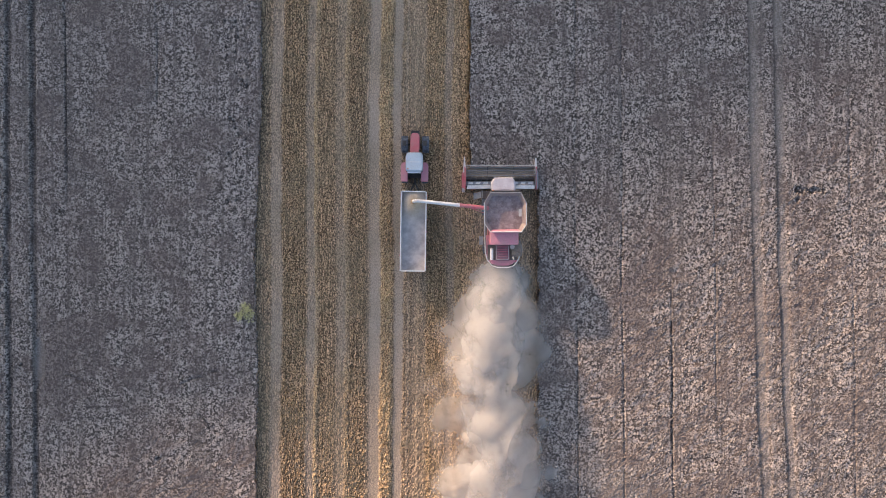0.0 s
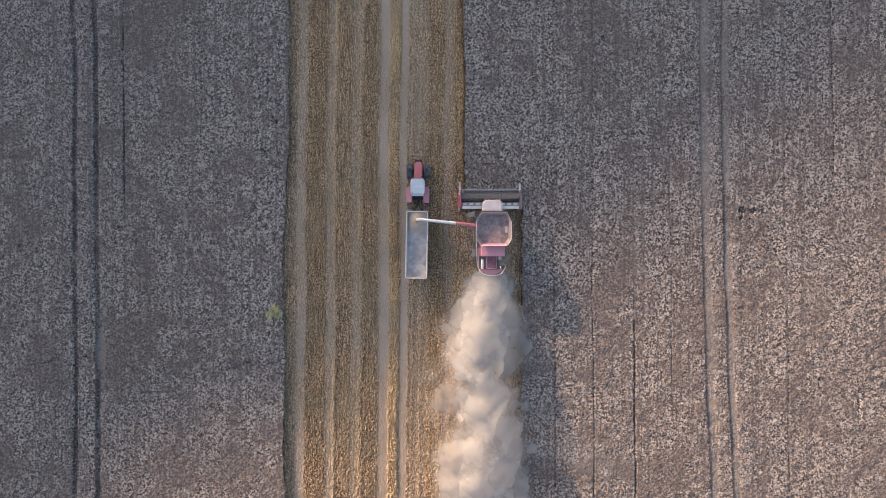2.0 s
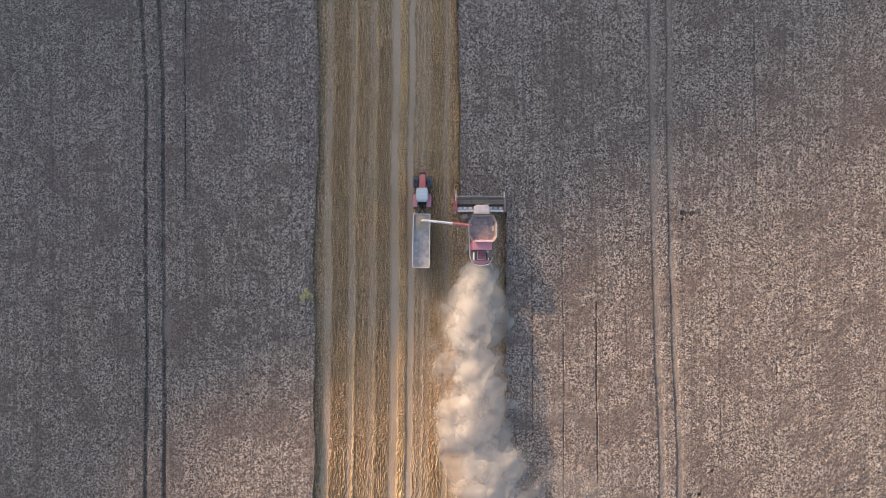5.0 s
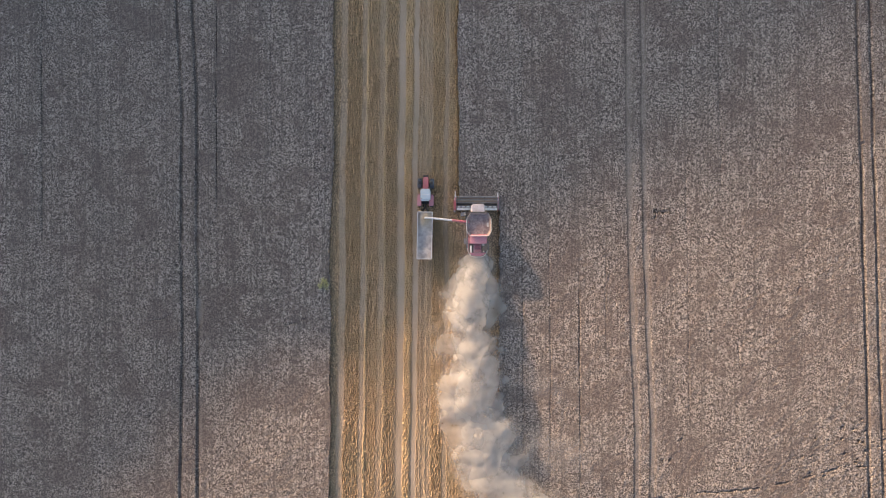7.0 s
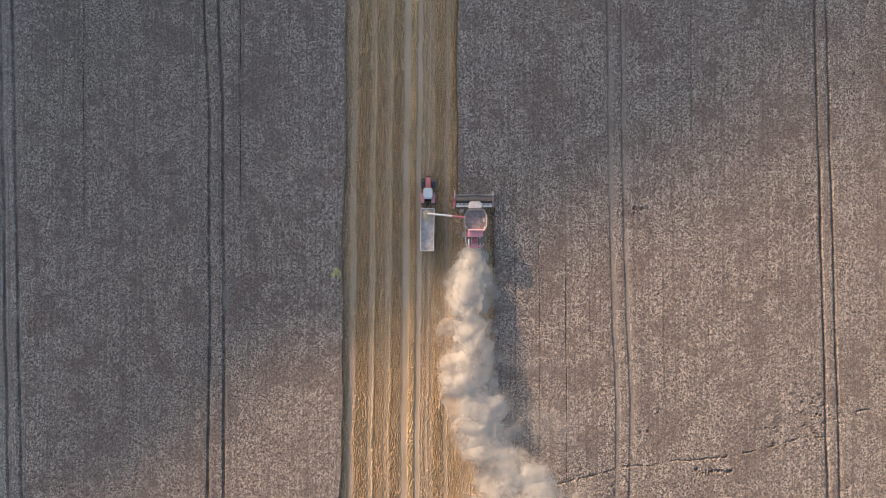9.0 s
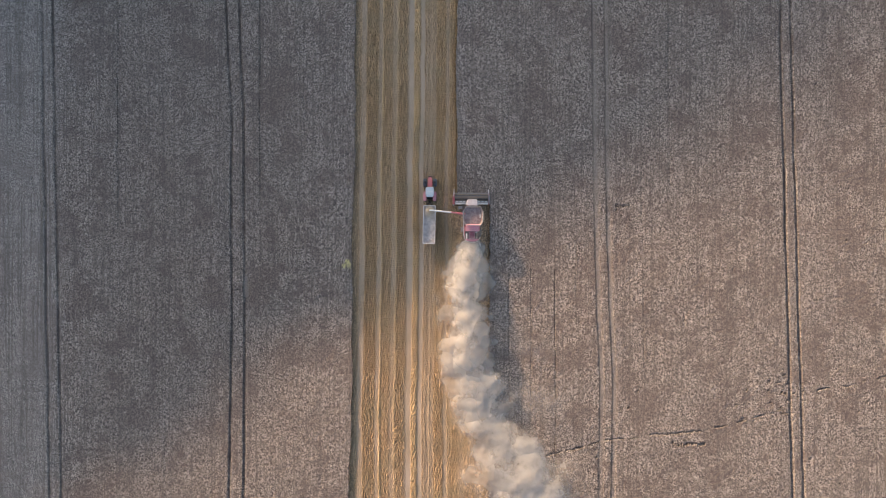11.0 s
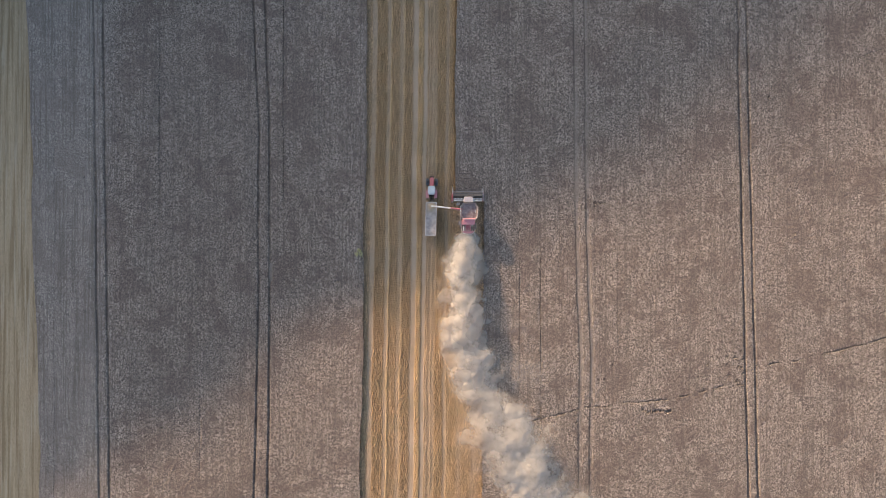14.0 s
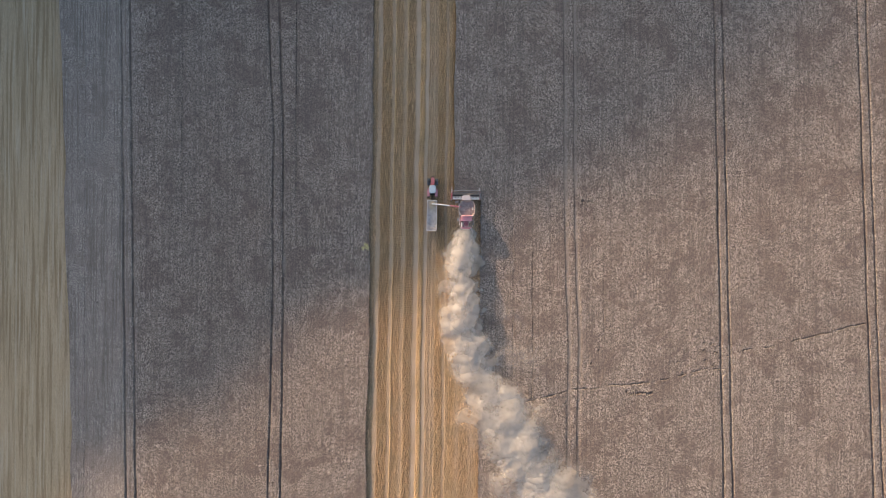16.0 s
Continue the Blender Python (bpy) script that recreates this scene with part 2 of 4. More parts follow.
def wheel(parent, x, y, radius, width, rim_material, lugs=18):
    """Tyre with chevron lugs, rim and hub."""
    w, r = width / 2, radius
    bm = lathe([(0.56 * r, -w * 0.8), (0.80 * r, -w), (0.93 * r, -w * 0.93), (0.965 * r, -w * 0.5), (0.97 * r, 0), (0.965 * r, w * 0.5), (0.93 * r, w * 0.93), (0.80 * r, w), (0.56 * r, w * 0.8), (0.56 * r, -w * 0.8)], x, y, r)
    for side in (-1, 1):
        for k in range(lugs):
            a = 2 * math.pi * (k + (0.5 if side > 0 else 0)) / lugs
            own = box(-w * 0.5, w * 0.5, -0.035 * r - 0.01, 0.035 * r + 0.01, 0.93 * r, 1.0 * r, 0.0)
            m = Matrix.Translation((x + side * w * 0.48, y, r)) @ Matrix.Rotation(a, 4, "X") @ Matrix.Rotation(side * 0.55, 4, "Z")
            bmesh.ops.transform(own, matrix=m, verts=own.verts)
            joined(bm, own)
    t = part("tyre", bm, RUBBER, parent, "dusty black lugged tyre")
    rim = lathe([(0.57 * r, -w * 0.75), (0.50 * r, -w * 0.7), (0.45 * r, -w * 0.25), (0.18 * r, -w * 0.2), (0.16 * r, w * 0.2), (0.45 * r, w * 0.25), (0.50 * r, w * 0.7), (0.57 * r, w * 0.75)], x, y, r, 28)
    part("rim", rim, rim_material, t)
    part("hub", rod((x - w * 0.4, y, r), (x + w * 0.4, y, r), 0.19 * r, None, None, 14), DARK, t)
    return t


def sheet(name, x, y, z, material, smooth=False, keep=None, **marks):
    """A mesh over a grid of x, y, z arrays, with a float mark per vertex under each name given."""
    rows, cols = x.shape
    me = bpy.data.meshes.new(name)
    idx = np.arange(rows * cols).reshape(rows, cols)
    quads = np.stack([idx[:-1, :-1], idx[:-1, 1:], idx[1:, 1:], idx[1:, :-1]], -1).reshape(-1, 4)
    if keep is not None:
        quads = quads[keep.reshape(-1)]
    used = np.unique(quads)
    back = np.full(rows * cols, -1)
    back[used] = np.arange(len(used))
    quads = back[quads]
    co = np.stack([x, y, z], -1).reshape(-1, 3)[used].astype(np.float32)
    me.vertices.add(len(co))
    me.vertices.foreach_set("co", co.ravel())
    me.loops.add(quads.size)
    me.loops.foreach_set("vertex_index", quads.ravel().astype(np.int32))
    me.polygons.add(len(quads))
    me.polygons.foreach_set("loop_start", np.arange(0, quads.size, 4, dtype=np.int32))
    me.polygons.foreach_set("loop_total", np.full(len(quads), 4, dtype=np.int32))
    me.polygons.foreach_set("use_smooth", np.full(len(quads), smooth, dtype=bool))
    for key, v in marks.items():
        a = me.attributes.new(key, "FLOAT", "POINT")
        a.data.foreach_set("value", np.asarray(v, dtype=np.float32).reshape(-1)[used])
    me.update(calc_edges=True)
    me.validate()
    me.materials.append(material)
    return new(name, me)


rng = np.random.default_rng(7)


def wave(v, seed, size, amount):
    """A slow irregular wander along v."""
    r = np.random.default_rng(seed)
    out = np.zeros_like(v, dtype=float)
    for k in range(5):
        out += np.sin(v * 2 * math.pi / (size / (1 + 0.83 * k)) + r.uniform(0, 6.28)) / (1 + k)
    return out * amount / 2


def soft_noise(x, y, seed, size):
    """Smooth value noise, about 0 to 1."""
    g = np.random.default_rng(seed).random((256, 256))
    u, v = x / size + 1000.0, y / size + 1000.0
    i, j = np.floor(u).astype(int), np.floor(v).astype(int)
    f, h = u - i, v - j
    f, h = f * f * (3 - 2 * f), h * h * (3 - 2 * h)
    i, j, i1, j1 = i % 256, j % 256, (i + 1) % 256, (j + 1) % 256
    return (g[i, j] * (1 - f) + g[i1, j] * f) * (1 - h) + (g[i, j1] * (1 - f) + g[i1, j1] * f) * h


def step(v, a, b):
    t = np.clip((v - a) / (b - a), 0, 1)
    return t * t * (3 - 2 * t)


def steps(a, b, fa, fb, fine, coarse):
    """Grid lines from a to b, close together between fa and fb."""
    out = [a]
    while out[-1] < b:
        out.append(out[-1] + (fine if fa <= out[-1] <= fb else coarse))
    return np.array(out)


# ------------------------------------------------------------ ground, crop, stubble
HEAD_Y = 9.9                            # where the header meets the standing crop
LEFT_EDGE, RIGHT_EDGE, CUT_EDGE = -24.5, -3.15, 3.62
lean = lambda y: 0.010 * (y + 10)
far_edge = lambda y: -101.9 - 0.034 * y + wave(y, 5, 60, 0.5)

RUTS = [  # wheel tracks in the crop: (y, x) along each, and its width
    ([(70, -88.6), (-75, -85.9)], 0.49), ([(70, -86.4), (-75, -83.4)], 0.49),
    ([(70, -51.6), (27, -49.3), (-23, -49.1), (-75, -50.0)], 0.42), ([(70, -48.7), (27, -46.8), (-23, -46.4), (-75, -46.7)], 0.46),
    ([(70, 24.6), (27, 25.2), (0, 25.6), (-28, 26.7), (-75, 26.6)], 0.72), ([(70, 27.1), (27, 27.7), (0, 28.1), (-28, 29.3), (-75, 29.1)], 0.55),
    ([(70, 62.3), (-75, 66.6)], 0.44), ([(70, 64.4), (-75, 68.9)], 0.44),
    ([(70, 98.7), (-75, 104.9)], 0.44), ([(70, 100.9), (-75, 107.3)], 0.44),
]
DRILL_GAPS = [(-97.0, -75, 70, 0.5), (-72.4, 0, 70, 0.8), (-62.8, -70, 70, 0.35), (-43.3, 5, 70, 0.9), (-34.2, 12, 70, 0.45),
              (7.5, -75, 70, 0.6), (12.1, -40, 40, 0.45), (17.0, -75, 0, 0.8), (40.8, 8, 70, 0.6), (21.3, -20, 70, 0.3), (35.0, -30, 20, 0.3)]
PATHS = [  # narrow animal paths and lodged lines in the crop: points and width
    ([(7, -39), (18, -37.0), (27, -34.4), (38, -32.9), (46, -32.5), (52, -31.2), (57.5, -29.6), (61, -28.7), (66.5, -28.6)], 0.21),
    ([(67.5, -24.5), (72, -23.6), (79, -22.8), (85, -20.8), (93, -18.9), (102, -16.6)], 0.20),
    ([(-43.5, -4.4), (-41.5, -5.0), (-39.6, -5.3)], 0.17), ([(-32.4, -5.6), (-30.6, -4.9), (-28.4, -4.1)], 0.17),
    ([(-55.6, -4.9), (-52.5, -4.2), (-50.3, -3.0)], 0.17), ([(-30.2, -8.3), (-28.8, -9.8), (-28.3, -10.5)], 0.17),
    ([(53.8, 2.0), (53.2, -0.6)], 0.17), ([(44.2, -8), (44.2, -12)], 0.17), ([(43.6, -8.5), (43.6, -11.6)], 0.17),
    ([(63, -29), (63.8, -33), (66.5, -36)], 0.17), ([(80.7, 6.1), (81.6, 7.3)], 0.17), ([(86.6, 47.3), (93, 49.0), (99, 51)], 0.17),
]
PATHS = [([(x, y - 6.2) for x, y in points], w) for points, w in PATHS]
SPOTS = []                              # small bare or trampled places: x, y, half width, half length
for k in range(9):                      # a ragged bare strip beside a wheel track
    SPOTS.append((29.5 + 0.33 * k, 7.6 + rng.uniform(-0.1, 0.15), rng.uniform(0.06, 0.15), rng.uniform(0.12, 0.36)))
for k in range(12):
    SPOTS.append((41.3 + 0.58 * k, -41.2 + rng.uniform(-0.4, 0.4), rng.uniform(0.12, 0.3), rng.uniform(0.15, 0.45)))
for k in range(26):                     # trampled crossing by a wheel track
    SPOTS.append((63.6 + rng.normal() * 3.4, -31.9 + rng.normal() * 2.2, rng.uniform(0.1, 0.28), rng.uniform(0.1, 0.24)))
for k in range(60):
    SPOTS.append((rng.uniform(-98, 105), rng.uniform(-55, 60), rng.uniform(0.1, 0.28), rng.uniform(0.1, 0.28)))
for k in range(45):                     # gappy stand along the cut edge
    SPOTS.append((rng.uniform(-27.6, -25.0), rng.uniform(3, 29), rng.uniform(0.03, 0.07), rng.uniform(0.08, 0.25)))


def crop_height(x, y):
    """Height of the standing crop and how open it is, 0 to 1."""
    tall = 0.62 + 0.10 * (soft_noise(x, y, 1, 6) - 0.5) + 0.08 * (soft_noise(x, y, 2, 0.85) - 0.5) + 0.07 * (soft_noise(x, y, 4, 0.5) - 0.5)
    dip = np.zeros_like(x)
    bare, shade_line = np.zeros_like(x), np.zeros_like(x)
    for points, width in RUTS:
        py, px = [p[0] for p in points][::-1], [p[1] for p in points][::-1]
        at = np.interp(y, py, px) + wave(y, int(abs(px[0]) * 10), 34, 0.10)
        wide = width * (0.85 + 0.5 * soft_noise(x * 0 + px[0], y, 3, 5))
        pale = width > 0.5              # shallow, rolled flat and pale; the others are narrow and dark
        inside = wide * (0.40 if pale else 0.34)
        track = 1 - step(np.abs(x - at), inside, inside + (0.42 if pale else 0.2))
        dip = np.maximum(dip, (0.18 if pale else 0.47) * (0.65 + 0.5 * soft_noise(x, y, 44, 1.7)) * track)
        # a lighter shoulder along the right of each track
        flat = 0.55 * (1 - step(np.abs(x - at - (0.85 if pale else 0.62)), 0.12, 0.34))
        if pale:
            flat = np.maximum(flat, 0.85 * track)
            # dark line on the track's left: its shaded side put into the colour
            shade_line = np.maximum(shade_line, 0.7 * (1 - step(np.abs(x - at + 0.42), 0.06, 0.24)))
        bare = np.maximum(bare, flat * (0.45 + 0.75 * soft_noise(x, y, 46, 4.0)))
    for at, lo, hi, depth in DRILL_GAPS:
        d = np.abs(x - at - 0.018 * (0 - y) * (1 if at > 20 else 0.3) - wave(y, int(abs(at) * 7), 40, 0.12))
        strong = depth * step(y, lo, lo + 6) * (1 - step(y, hi - 6, hi)) * step(soft_noise(x * 0 + at, y, 9, 1.3), -0.2, 0.55)
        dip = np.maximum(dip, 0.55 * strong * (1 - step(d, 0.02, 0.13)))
    for points, width in PATHS:
        wob = 0.35 * (soft_noise(x, y, 12, 0.8) - 0.5) + 0.5 * (soft_noise(x, y, 13, 2.5) - 0.5)
        for (ax, ay), (bx, by) in zip(points, points[1:]):
            near = (x > min(ax, bx) - 2) & (x < max(ax, bx) + 2) & (y > min(ay, by) - 2) & (y < max(ay, by) + 2)
            xs, ys = x[near], y[near]
            if not len(xs):
                continue
            L = (bx - ax) ** 2 + (by - ay) ** 2
            t = np.clip(((xs - ax) * (bx - ax) + (ys - ay) * (by - ay)) / L, 0, 1)
            d = np.hypot(xs - ax - t * (bx - ax), ys - ay - t * (by - ay) + wob[near])
            d = d + 0.3 * step(soft_noise(xs, ys, 15, 0.9), 0.55, 0.8)
            dip[near] = np.maximum(dip[near], (0.38 if width > 0.18 else 0.26) * (1 - step(d, width * 0.3, width * 0.3 + 0.16)))
    for sx, sy, w, l in SPOTS:
        near = (np.abs(x - sx) < w + 0.6) & (np.abs(y - sy) < l + 0.6)
        d = np.hypot((x[near] - sx) / w, (y[near] - sy) / l)
        dip[near] = np.maximum(dip[near], 0.45 * (1 - step(d, 0.7, 1.5)))
    # one flattened pale place in a wheel track
    d = np.hypot((x + 46.2) / 0.65, (y + 9.2) / 2.6)
    dip = np.maximum(dip, 0.6 * (1 - step(d, 0.75, 1.1)))
    bare = np.maximum(bare, 1 - step(d, 0.7, 1.1))
    return tall, dip, bare, shade_line


def crop_sheet(name, x, y, keep=None):
    rows, cols = x.shape
    jx, jy = rng.uniform(-0.05, 0.05, x.shape), rng.uniform(-0.05, 0.05, x.shape)
    jx[:, 0] = jx[:, -1] = 0
    x, y = x + jx, y + jy
    tall, dip, bare, shade_line = crop_height(x, y)
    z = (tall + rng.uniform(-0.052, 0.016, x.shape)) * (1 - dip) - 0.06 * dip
    return sheet(name, x, y, z, CROP, keep=keep, low=np.maximum(dip * (z > 0.0) * (1 - bare), shade_line), bare=bare), z


ys = steps(-74.0, 66.0, -27.0, 33.0, 0.145, 0.20)

# left block, from the old stubble to the cut strip
u = steps(-102.0, LEFT_EDGE, -56.0, LEFT_EDGE, 0.135, 0.20)
X, Y = np.meshgrid(u, ys)
k = np.clip((X - LEFT_EDGE) / (-102.0 - LEFT_EDGE), 0, 1)
X = X + k ** 3 * (far_edge(Y) + 102.0) + (1 - k) ** 12 * (lean(Y) + wave(Y, 21, 50, 0.4) + wave(Y, 22, 3.1, 0.14))
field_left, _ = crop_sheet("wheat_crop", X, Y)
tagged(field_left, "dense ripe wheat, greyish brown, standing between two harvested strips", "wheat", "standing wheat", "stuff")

# right block, with the cut swath behind the header taken out of it
u = steps(RIGHT_EDGE, 116.0, RIGHT_EDGE, 45.0, 0.135, 0.20)
X, Y = np.meshgrid(u, ys)
wob = (wave(Y, 31, 40, 0.3) + wave(Y, 32, 2.7, 0.13)) * np.exp(-((X - RIGHT_EDGE) / 1.2) ** 2)
X = X + wob
keep = ~((X[:-1, :-1] < CUT_EDGE + 0.12 * np.sin(Y[:-1, :-1] * 1.9)) & (Y[:-1, :-1] < HEAD_Y))
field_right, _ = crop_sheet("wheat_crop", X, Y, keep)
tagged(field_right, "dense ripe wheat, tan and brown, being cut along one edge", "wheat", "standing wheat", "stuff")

# cut faces of the standing crop: ragged curtains of stalks
def stalk_wall(points, name, label, material=None, lean_out=0.08):
    bm = bmesh.new()
    r = random.Random(len(points))
    for (ax, ay), (bx, by) in zip(points, points[1:]):
        n = int(math.hypot(bx - ax, by - ay) / 0.16)
        for i in range(n):
            t = i / n
            x, y = ax + (bx - ax) * t + r.uniform(-0.09, 0.09), ay + (by - ay) * t
            dx, dy = (bx - ax), (by - ay)
            L = math.hypot(dx, dy)
            dx, dy = dx / L * 0.11, dy / L * 0.11
            lean = r.uniform(-lean_out, 0.08)
            h = r.uniform(0.5, 0.82)
            v = [bm.verts.new(p) for p in ((x - dx, y - dy, 0), (x + dx, y + dy, 0), (x + dx * 0.6 + lean, y + dy * 0.6, h), (x - dx * 0.6 + lean, y - dy * 0.6, h * 0.95))]
            bm.faces.new(v)
    ob = part(name, bm, material or CROP, None, label)
    return tagged(ob, "", "wheat", "cut faces of the wheat", "stuff")


line = [(RIGHT_EDGE - 0.03 + float(wave(np.array([y]), 31, 40, 0.3)[0]), float(y)) for y in np.arange(HEAD_Y, 66, 4.0)]
# the sun-facing edge has its own brighter straw; the other edges keep CROP
stalk_wall(line, "wheat_edge", "golden cut face of the wheat beside the stubble, sunlit tone painted in", SUNLIT_STRAW, 0.42)
stalk_wall([(CUT_EDGE, float(y)) for y in np.arange(-74, HEAD_Y + 0.5, 4.0)], "wheat_edge", "shaded cut face of the wheat beside the fresh swath")
line = [(LEFT_EDGE + 0.05 + lean(float(y)) + float(wave(np.array([y]), 21, 50, 0.4)[0]), float(y)) for y in np.arange(-74, 66, 4.0)]
stalk_wall(line, "wheat_edge", "grey cut face of the wheat along the harvested strip")

# fresh stubble: bands of stalk rows, pale chaff and wheel tracks, ridges of straw
BANDS = [  # x, chaff, gold, height, roughness
    (-25.5, 0.15, 0.0, 0.10, 0.07), (-23.0, 0.25, 0.0, 0.10, 0.08), (-22.8, 0.75, 0.0, 0.06, 0.04), (-21.95, 0.80, 0.0, 0.06, 0.04), (-21.7, 0.05, 0.05, 0.13, 0.13),
    (-19.5, 0.05, 0.05, 0.13, 0.13), (-19.2, 0.62, 0.0, 0.07, 0.04), (-18.6, 0.7, 0.0, 0.08, 0.05), (-18.5, 0.6, 0.9, 0.22, 0.12), (-18.3, 0.5, 0.9, 0.22, 0.12), (-18.15, 0.0, 0.0, 0.10, 0.07),
    (-16.6, 0.1, 0.0, 0.12, 0.08), (-16.3, 0.45, 0.0, 0.08, 0.05), (-15.6, 0.6, 0.1, 0.09, 0.06), (-15.4, 0.5, 0.7, 0.18, 0.12), (-15.2, 0.4, 0.5, 0.18, 0.12), (-15.0, 0.05, 0.05, 0.13, 0.13),
    (-13.6, 0.1, 0.05, 0.13, 0.12), (-13.2, 0.4, 0.0, 0.06, 0.05), (-12.95, 1.0, 0.0, 0.02, 0.015), (-12.1, 1.0, 0.0, 0.02, 0.015), (-11.9, 0.3, 0.8, 0.18, 0.14),
    (-11.0, 0.2, 0.7, 0.20, 0.14), (-10.75, 0.1, 0.1, 0.08, 0.05), (-10.55, 0.95, 0.0, 0.02, 0.015), (-9.9, 1.0, 0.0, 0.02, 0.015), (-9.75, 0.25, 0.0, 0.10, 0.09), (-9.45, 0.25, 0.0, 0.10, 0.09), (-9.28, 0.8, 0.3, 0.14, 0.07),
    (-9.1, 0.2, 0.0, 0.10, 0.09), (-8.75, 0.45, 0.05, 0.06, 0.05), (-8.45, 0.4, 0.05, 0.07, 0.06), (-8.3, 0.7, 0.4, 0.14, 0.08), (-8.1, 0.35, 0.05, 0.07, 0.06), (-7.6, 0.4, 0.05, 0.07, 0.06), (-7.3, 0.05, 0.2, 0.14, 0.13), (-5.6, 0.05, 0.15, 0.14, 0.12),
    (-5.35, 0.5, 0.0, 0.06, 0.04), (-4.8, 0.5, 0.0, 0.06, 0.04), (-4.65, 0.2, 0.4, 0.14, 0.11), (-4.2, 0.2, 0.3, 0.12, 0.09), (-4.0, 0.0, 0.1, 0.10, 0.05),
    (-2.9, 0.0, 0.15, 0.10, 0.06), (-1.8, 0.4, 0.0, 0.07, 0.05), (-0.9, 0.1, 0.05, 0.11, 0.08), (0.6, 0.1, 0.05, 0.11, 0.08), (1.5, 0.4, 0.0, 0.07, 0.05), (3.7, 0.1, 0.05, 0.1, 0.08),
]
u = np.arange(LEFT_EDGE - 1.2, CUT_EDGE + 0.4, 0.10)
v = steps(-74.0, 66.0, -27.0, 33.0, 0.17, 0.36)
X, Y = np.meshgrid(u, v)
X = X + rng.uniform(-0.04, 0.04, X.shape)
Y = Y + rng.uniform(-0.08, 0.08, Y.shape)
across = X - (0.004 + 0.006 * np.clip((-3 - X) / 21, 0, 1)) * (Y - 20) + wave(Y, 41, 46, 0.16) + 0.14 * (soft_noise(X, Y, 42, 1.4) - 0.5) + 0.16 * (soft_noise(X, Y, 45, 0.35) - 0.5)
bx = [b[0] for b in BANDS]
chaff, gold, high, rough = (np.interp(across, bx, [b[i] for b in BANDS]) for i in (1, 2, 3, 4))
patch = soft_noise(X, Y, 43, 7)
chaff = np.clip(chaff * (0.6 + 0.6 * patch), 0, 1)
gold = np.clip(gold * (0.4 + 1.2 * soft_noise(X, Y, 44, 3)), 0, 1)
Z = high * 0.8 + rough * 0.85 * rng.uniform(-1, 1, X.shape)
Z = np.maximum(Z, 0.012)
keep = ~((X[:-1, :-1] > RIGHT_EDGE + 0.25) & (Y[:-1, :-1] > HEAD_Y + 0.3))
stubble = sheet("stubble_field", X, Y, Z, STUBBLE, keep=keep, chaff=chaff, gold=gold)
tagged(stubble, "golden brown wheat stubble with pale chaff bands and straw ridges", "stubble", "", "stuff")

# the strip harvested earlier, with weeds coming through
u = np.arange(-150.0, -101.0, 0.3)
X, Y = np.meshgrid(u, np.arange(-74.0, 66.0, 0.5))
k = np.clip((X + 150) / 48.7, 0, 1)
X = X + k ** 4 * (far_edge(Y) + 101.2)
Z = 0.07 + rng.uniform(-0.05, 0.05, X.shape) + 0.10 * (soft_noise(X, Y * 0.06, 51, 0.8) - 0.5)
tagged(sheet("old_stubble_field", X, Y, np.maximum(Z, 0.012), OLD), "older stubble, green and tan with streaks of straw", "stubble", "", "stuff")

# bare ground under everything, out to the horizon
g = np.array([-2500.0, -900, -400, -200, -120, 0, 120, 200, 400, 900, 2500])
X, Y = np.meshgrid(g, g)
ground = tagged(sheet("ground", X, Y, X * 0.0, SOIL), "pale trodden soil under the crop", "ground", "", "structure")

# the fields go on beyond the part that is seen
def far_crop(x0, x1, y0, y1):
    X, Y = np.meshgrid(np.linspace(x0, x1, max(3, int((x1 - x0) / 9))), np.linspace(y0, y1, max(3, int((y1 - y0) / 9))))
    Z = 0.62 + 0.2 * (soft_noise(X, Y, 61, 12) - 0.5)
    ob = sheet("far_field", X, Y, Z, CROP, low=X * 0, bare=X * 0)
    return tagged(ob, "ripe wheat field stretching away to the horizon", "field", "surrounding fields", "stuff")


far_crop(-700, 700, 66.0, 600)
far_crop(-700, 700, -600, -74.2)
far_crop(116.4, 700, -74, 65.9)
far_crop(-700, -150.2, -74, 65.9)


# a long wooded rise beyond the field, unseen and added so that, with the sun low behind it, its shade lies over part of
# the crop
def unseen_shade_rise():
    along, out = Vector((0.840, 0.542, 0)), Vector((-0.542, 0.840, 0))
    S, P = np.meshgrid(np.arange(-420, 420, 3.0), np.linspace(-1, 3, 54))
    away = 161.0 + 300.0 * step(S, -30, 60)         # near at one end, far off at the other
    shade = -1.0 - 13.0 * np.exp(-((S - 30) / 40) ** 2) + 16.0 * step(S, 50, 110)   # how near its shade comes
    wide = 0.21 * away
    # crest height follows from where the added shade has to end
    crest = 0.6 + (away - shade) * 0.2508 + 1.6 * (soft_noise(S, P * 0, 81, 22) - 0.5) + 1.0 * (soft_noise(S, P * 0, 82, 6) - 0.5)
    Z = np.where(P < 0, step(P, -1, 0), 1 - 0.5 * step(P, 0.3, 3)) * crest
    Z += 2.0 * (soft_noise(S, P * wide, 83, 5) - 0.5) * step(P, -0.9, -0.2) * (P < -0.06)
    Z = np.where(P <= -0.99, -0.5, Z)
    D = away + P * wide
    X, Y = along.x * S + out.x * D, along.y * S + out.y * D
    return tagged(sheet("unseen_shade_rise", X, Y, Z, WOOD), "dark wooded rise, unseen, added to shade part of the wheat field", "hill", "", "stuff")


unseen_shade_rise()


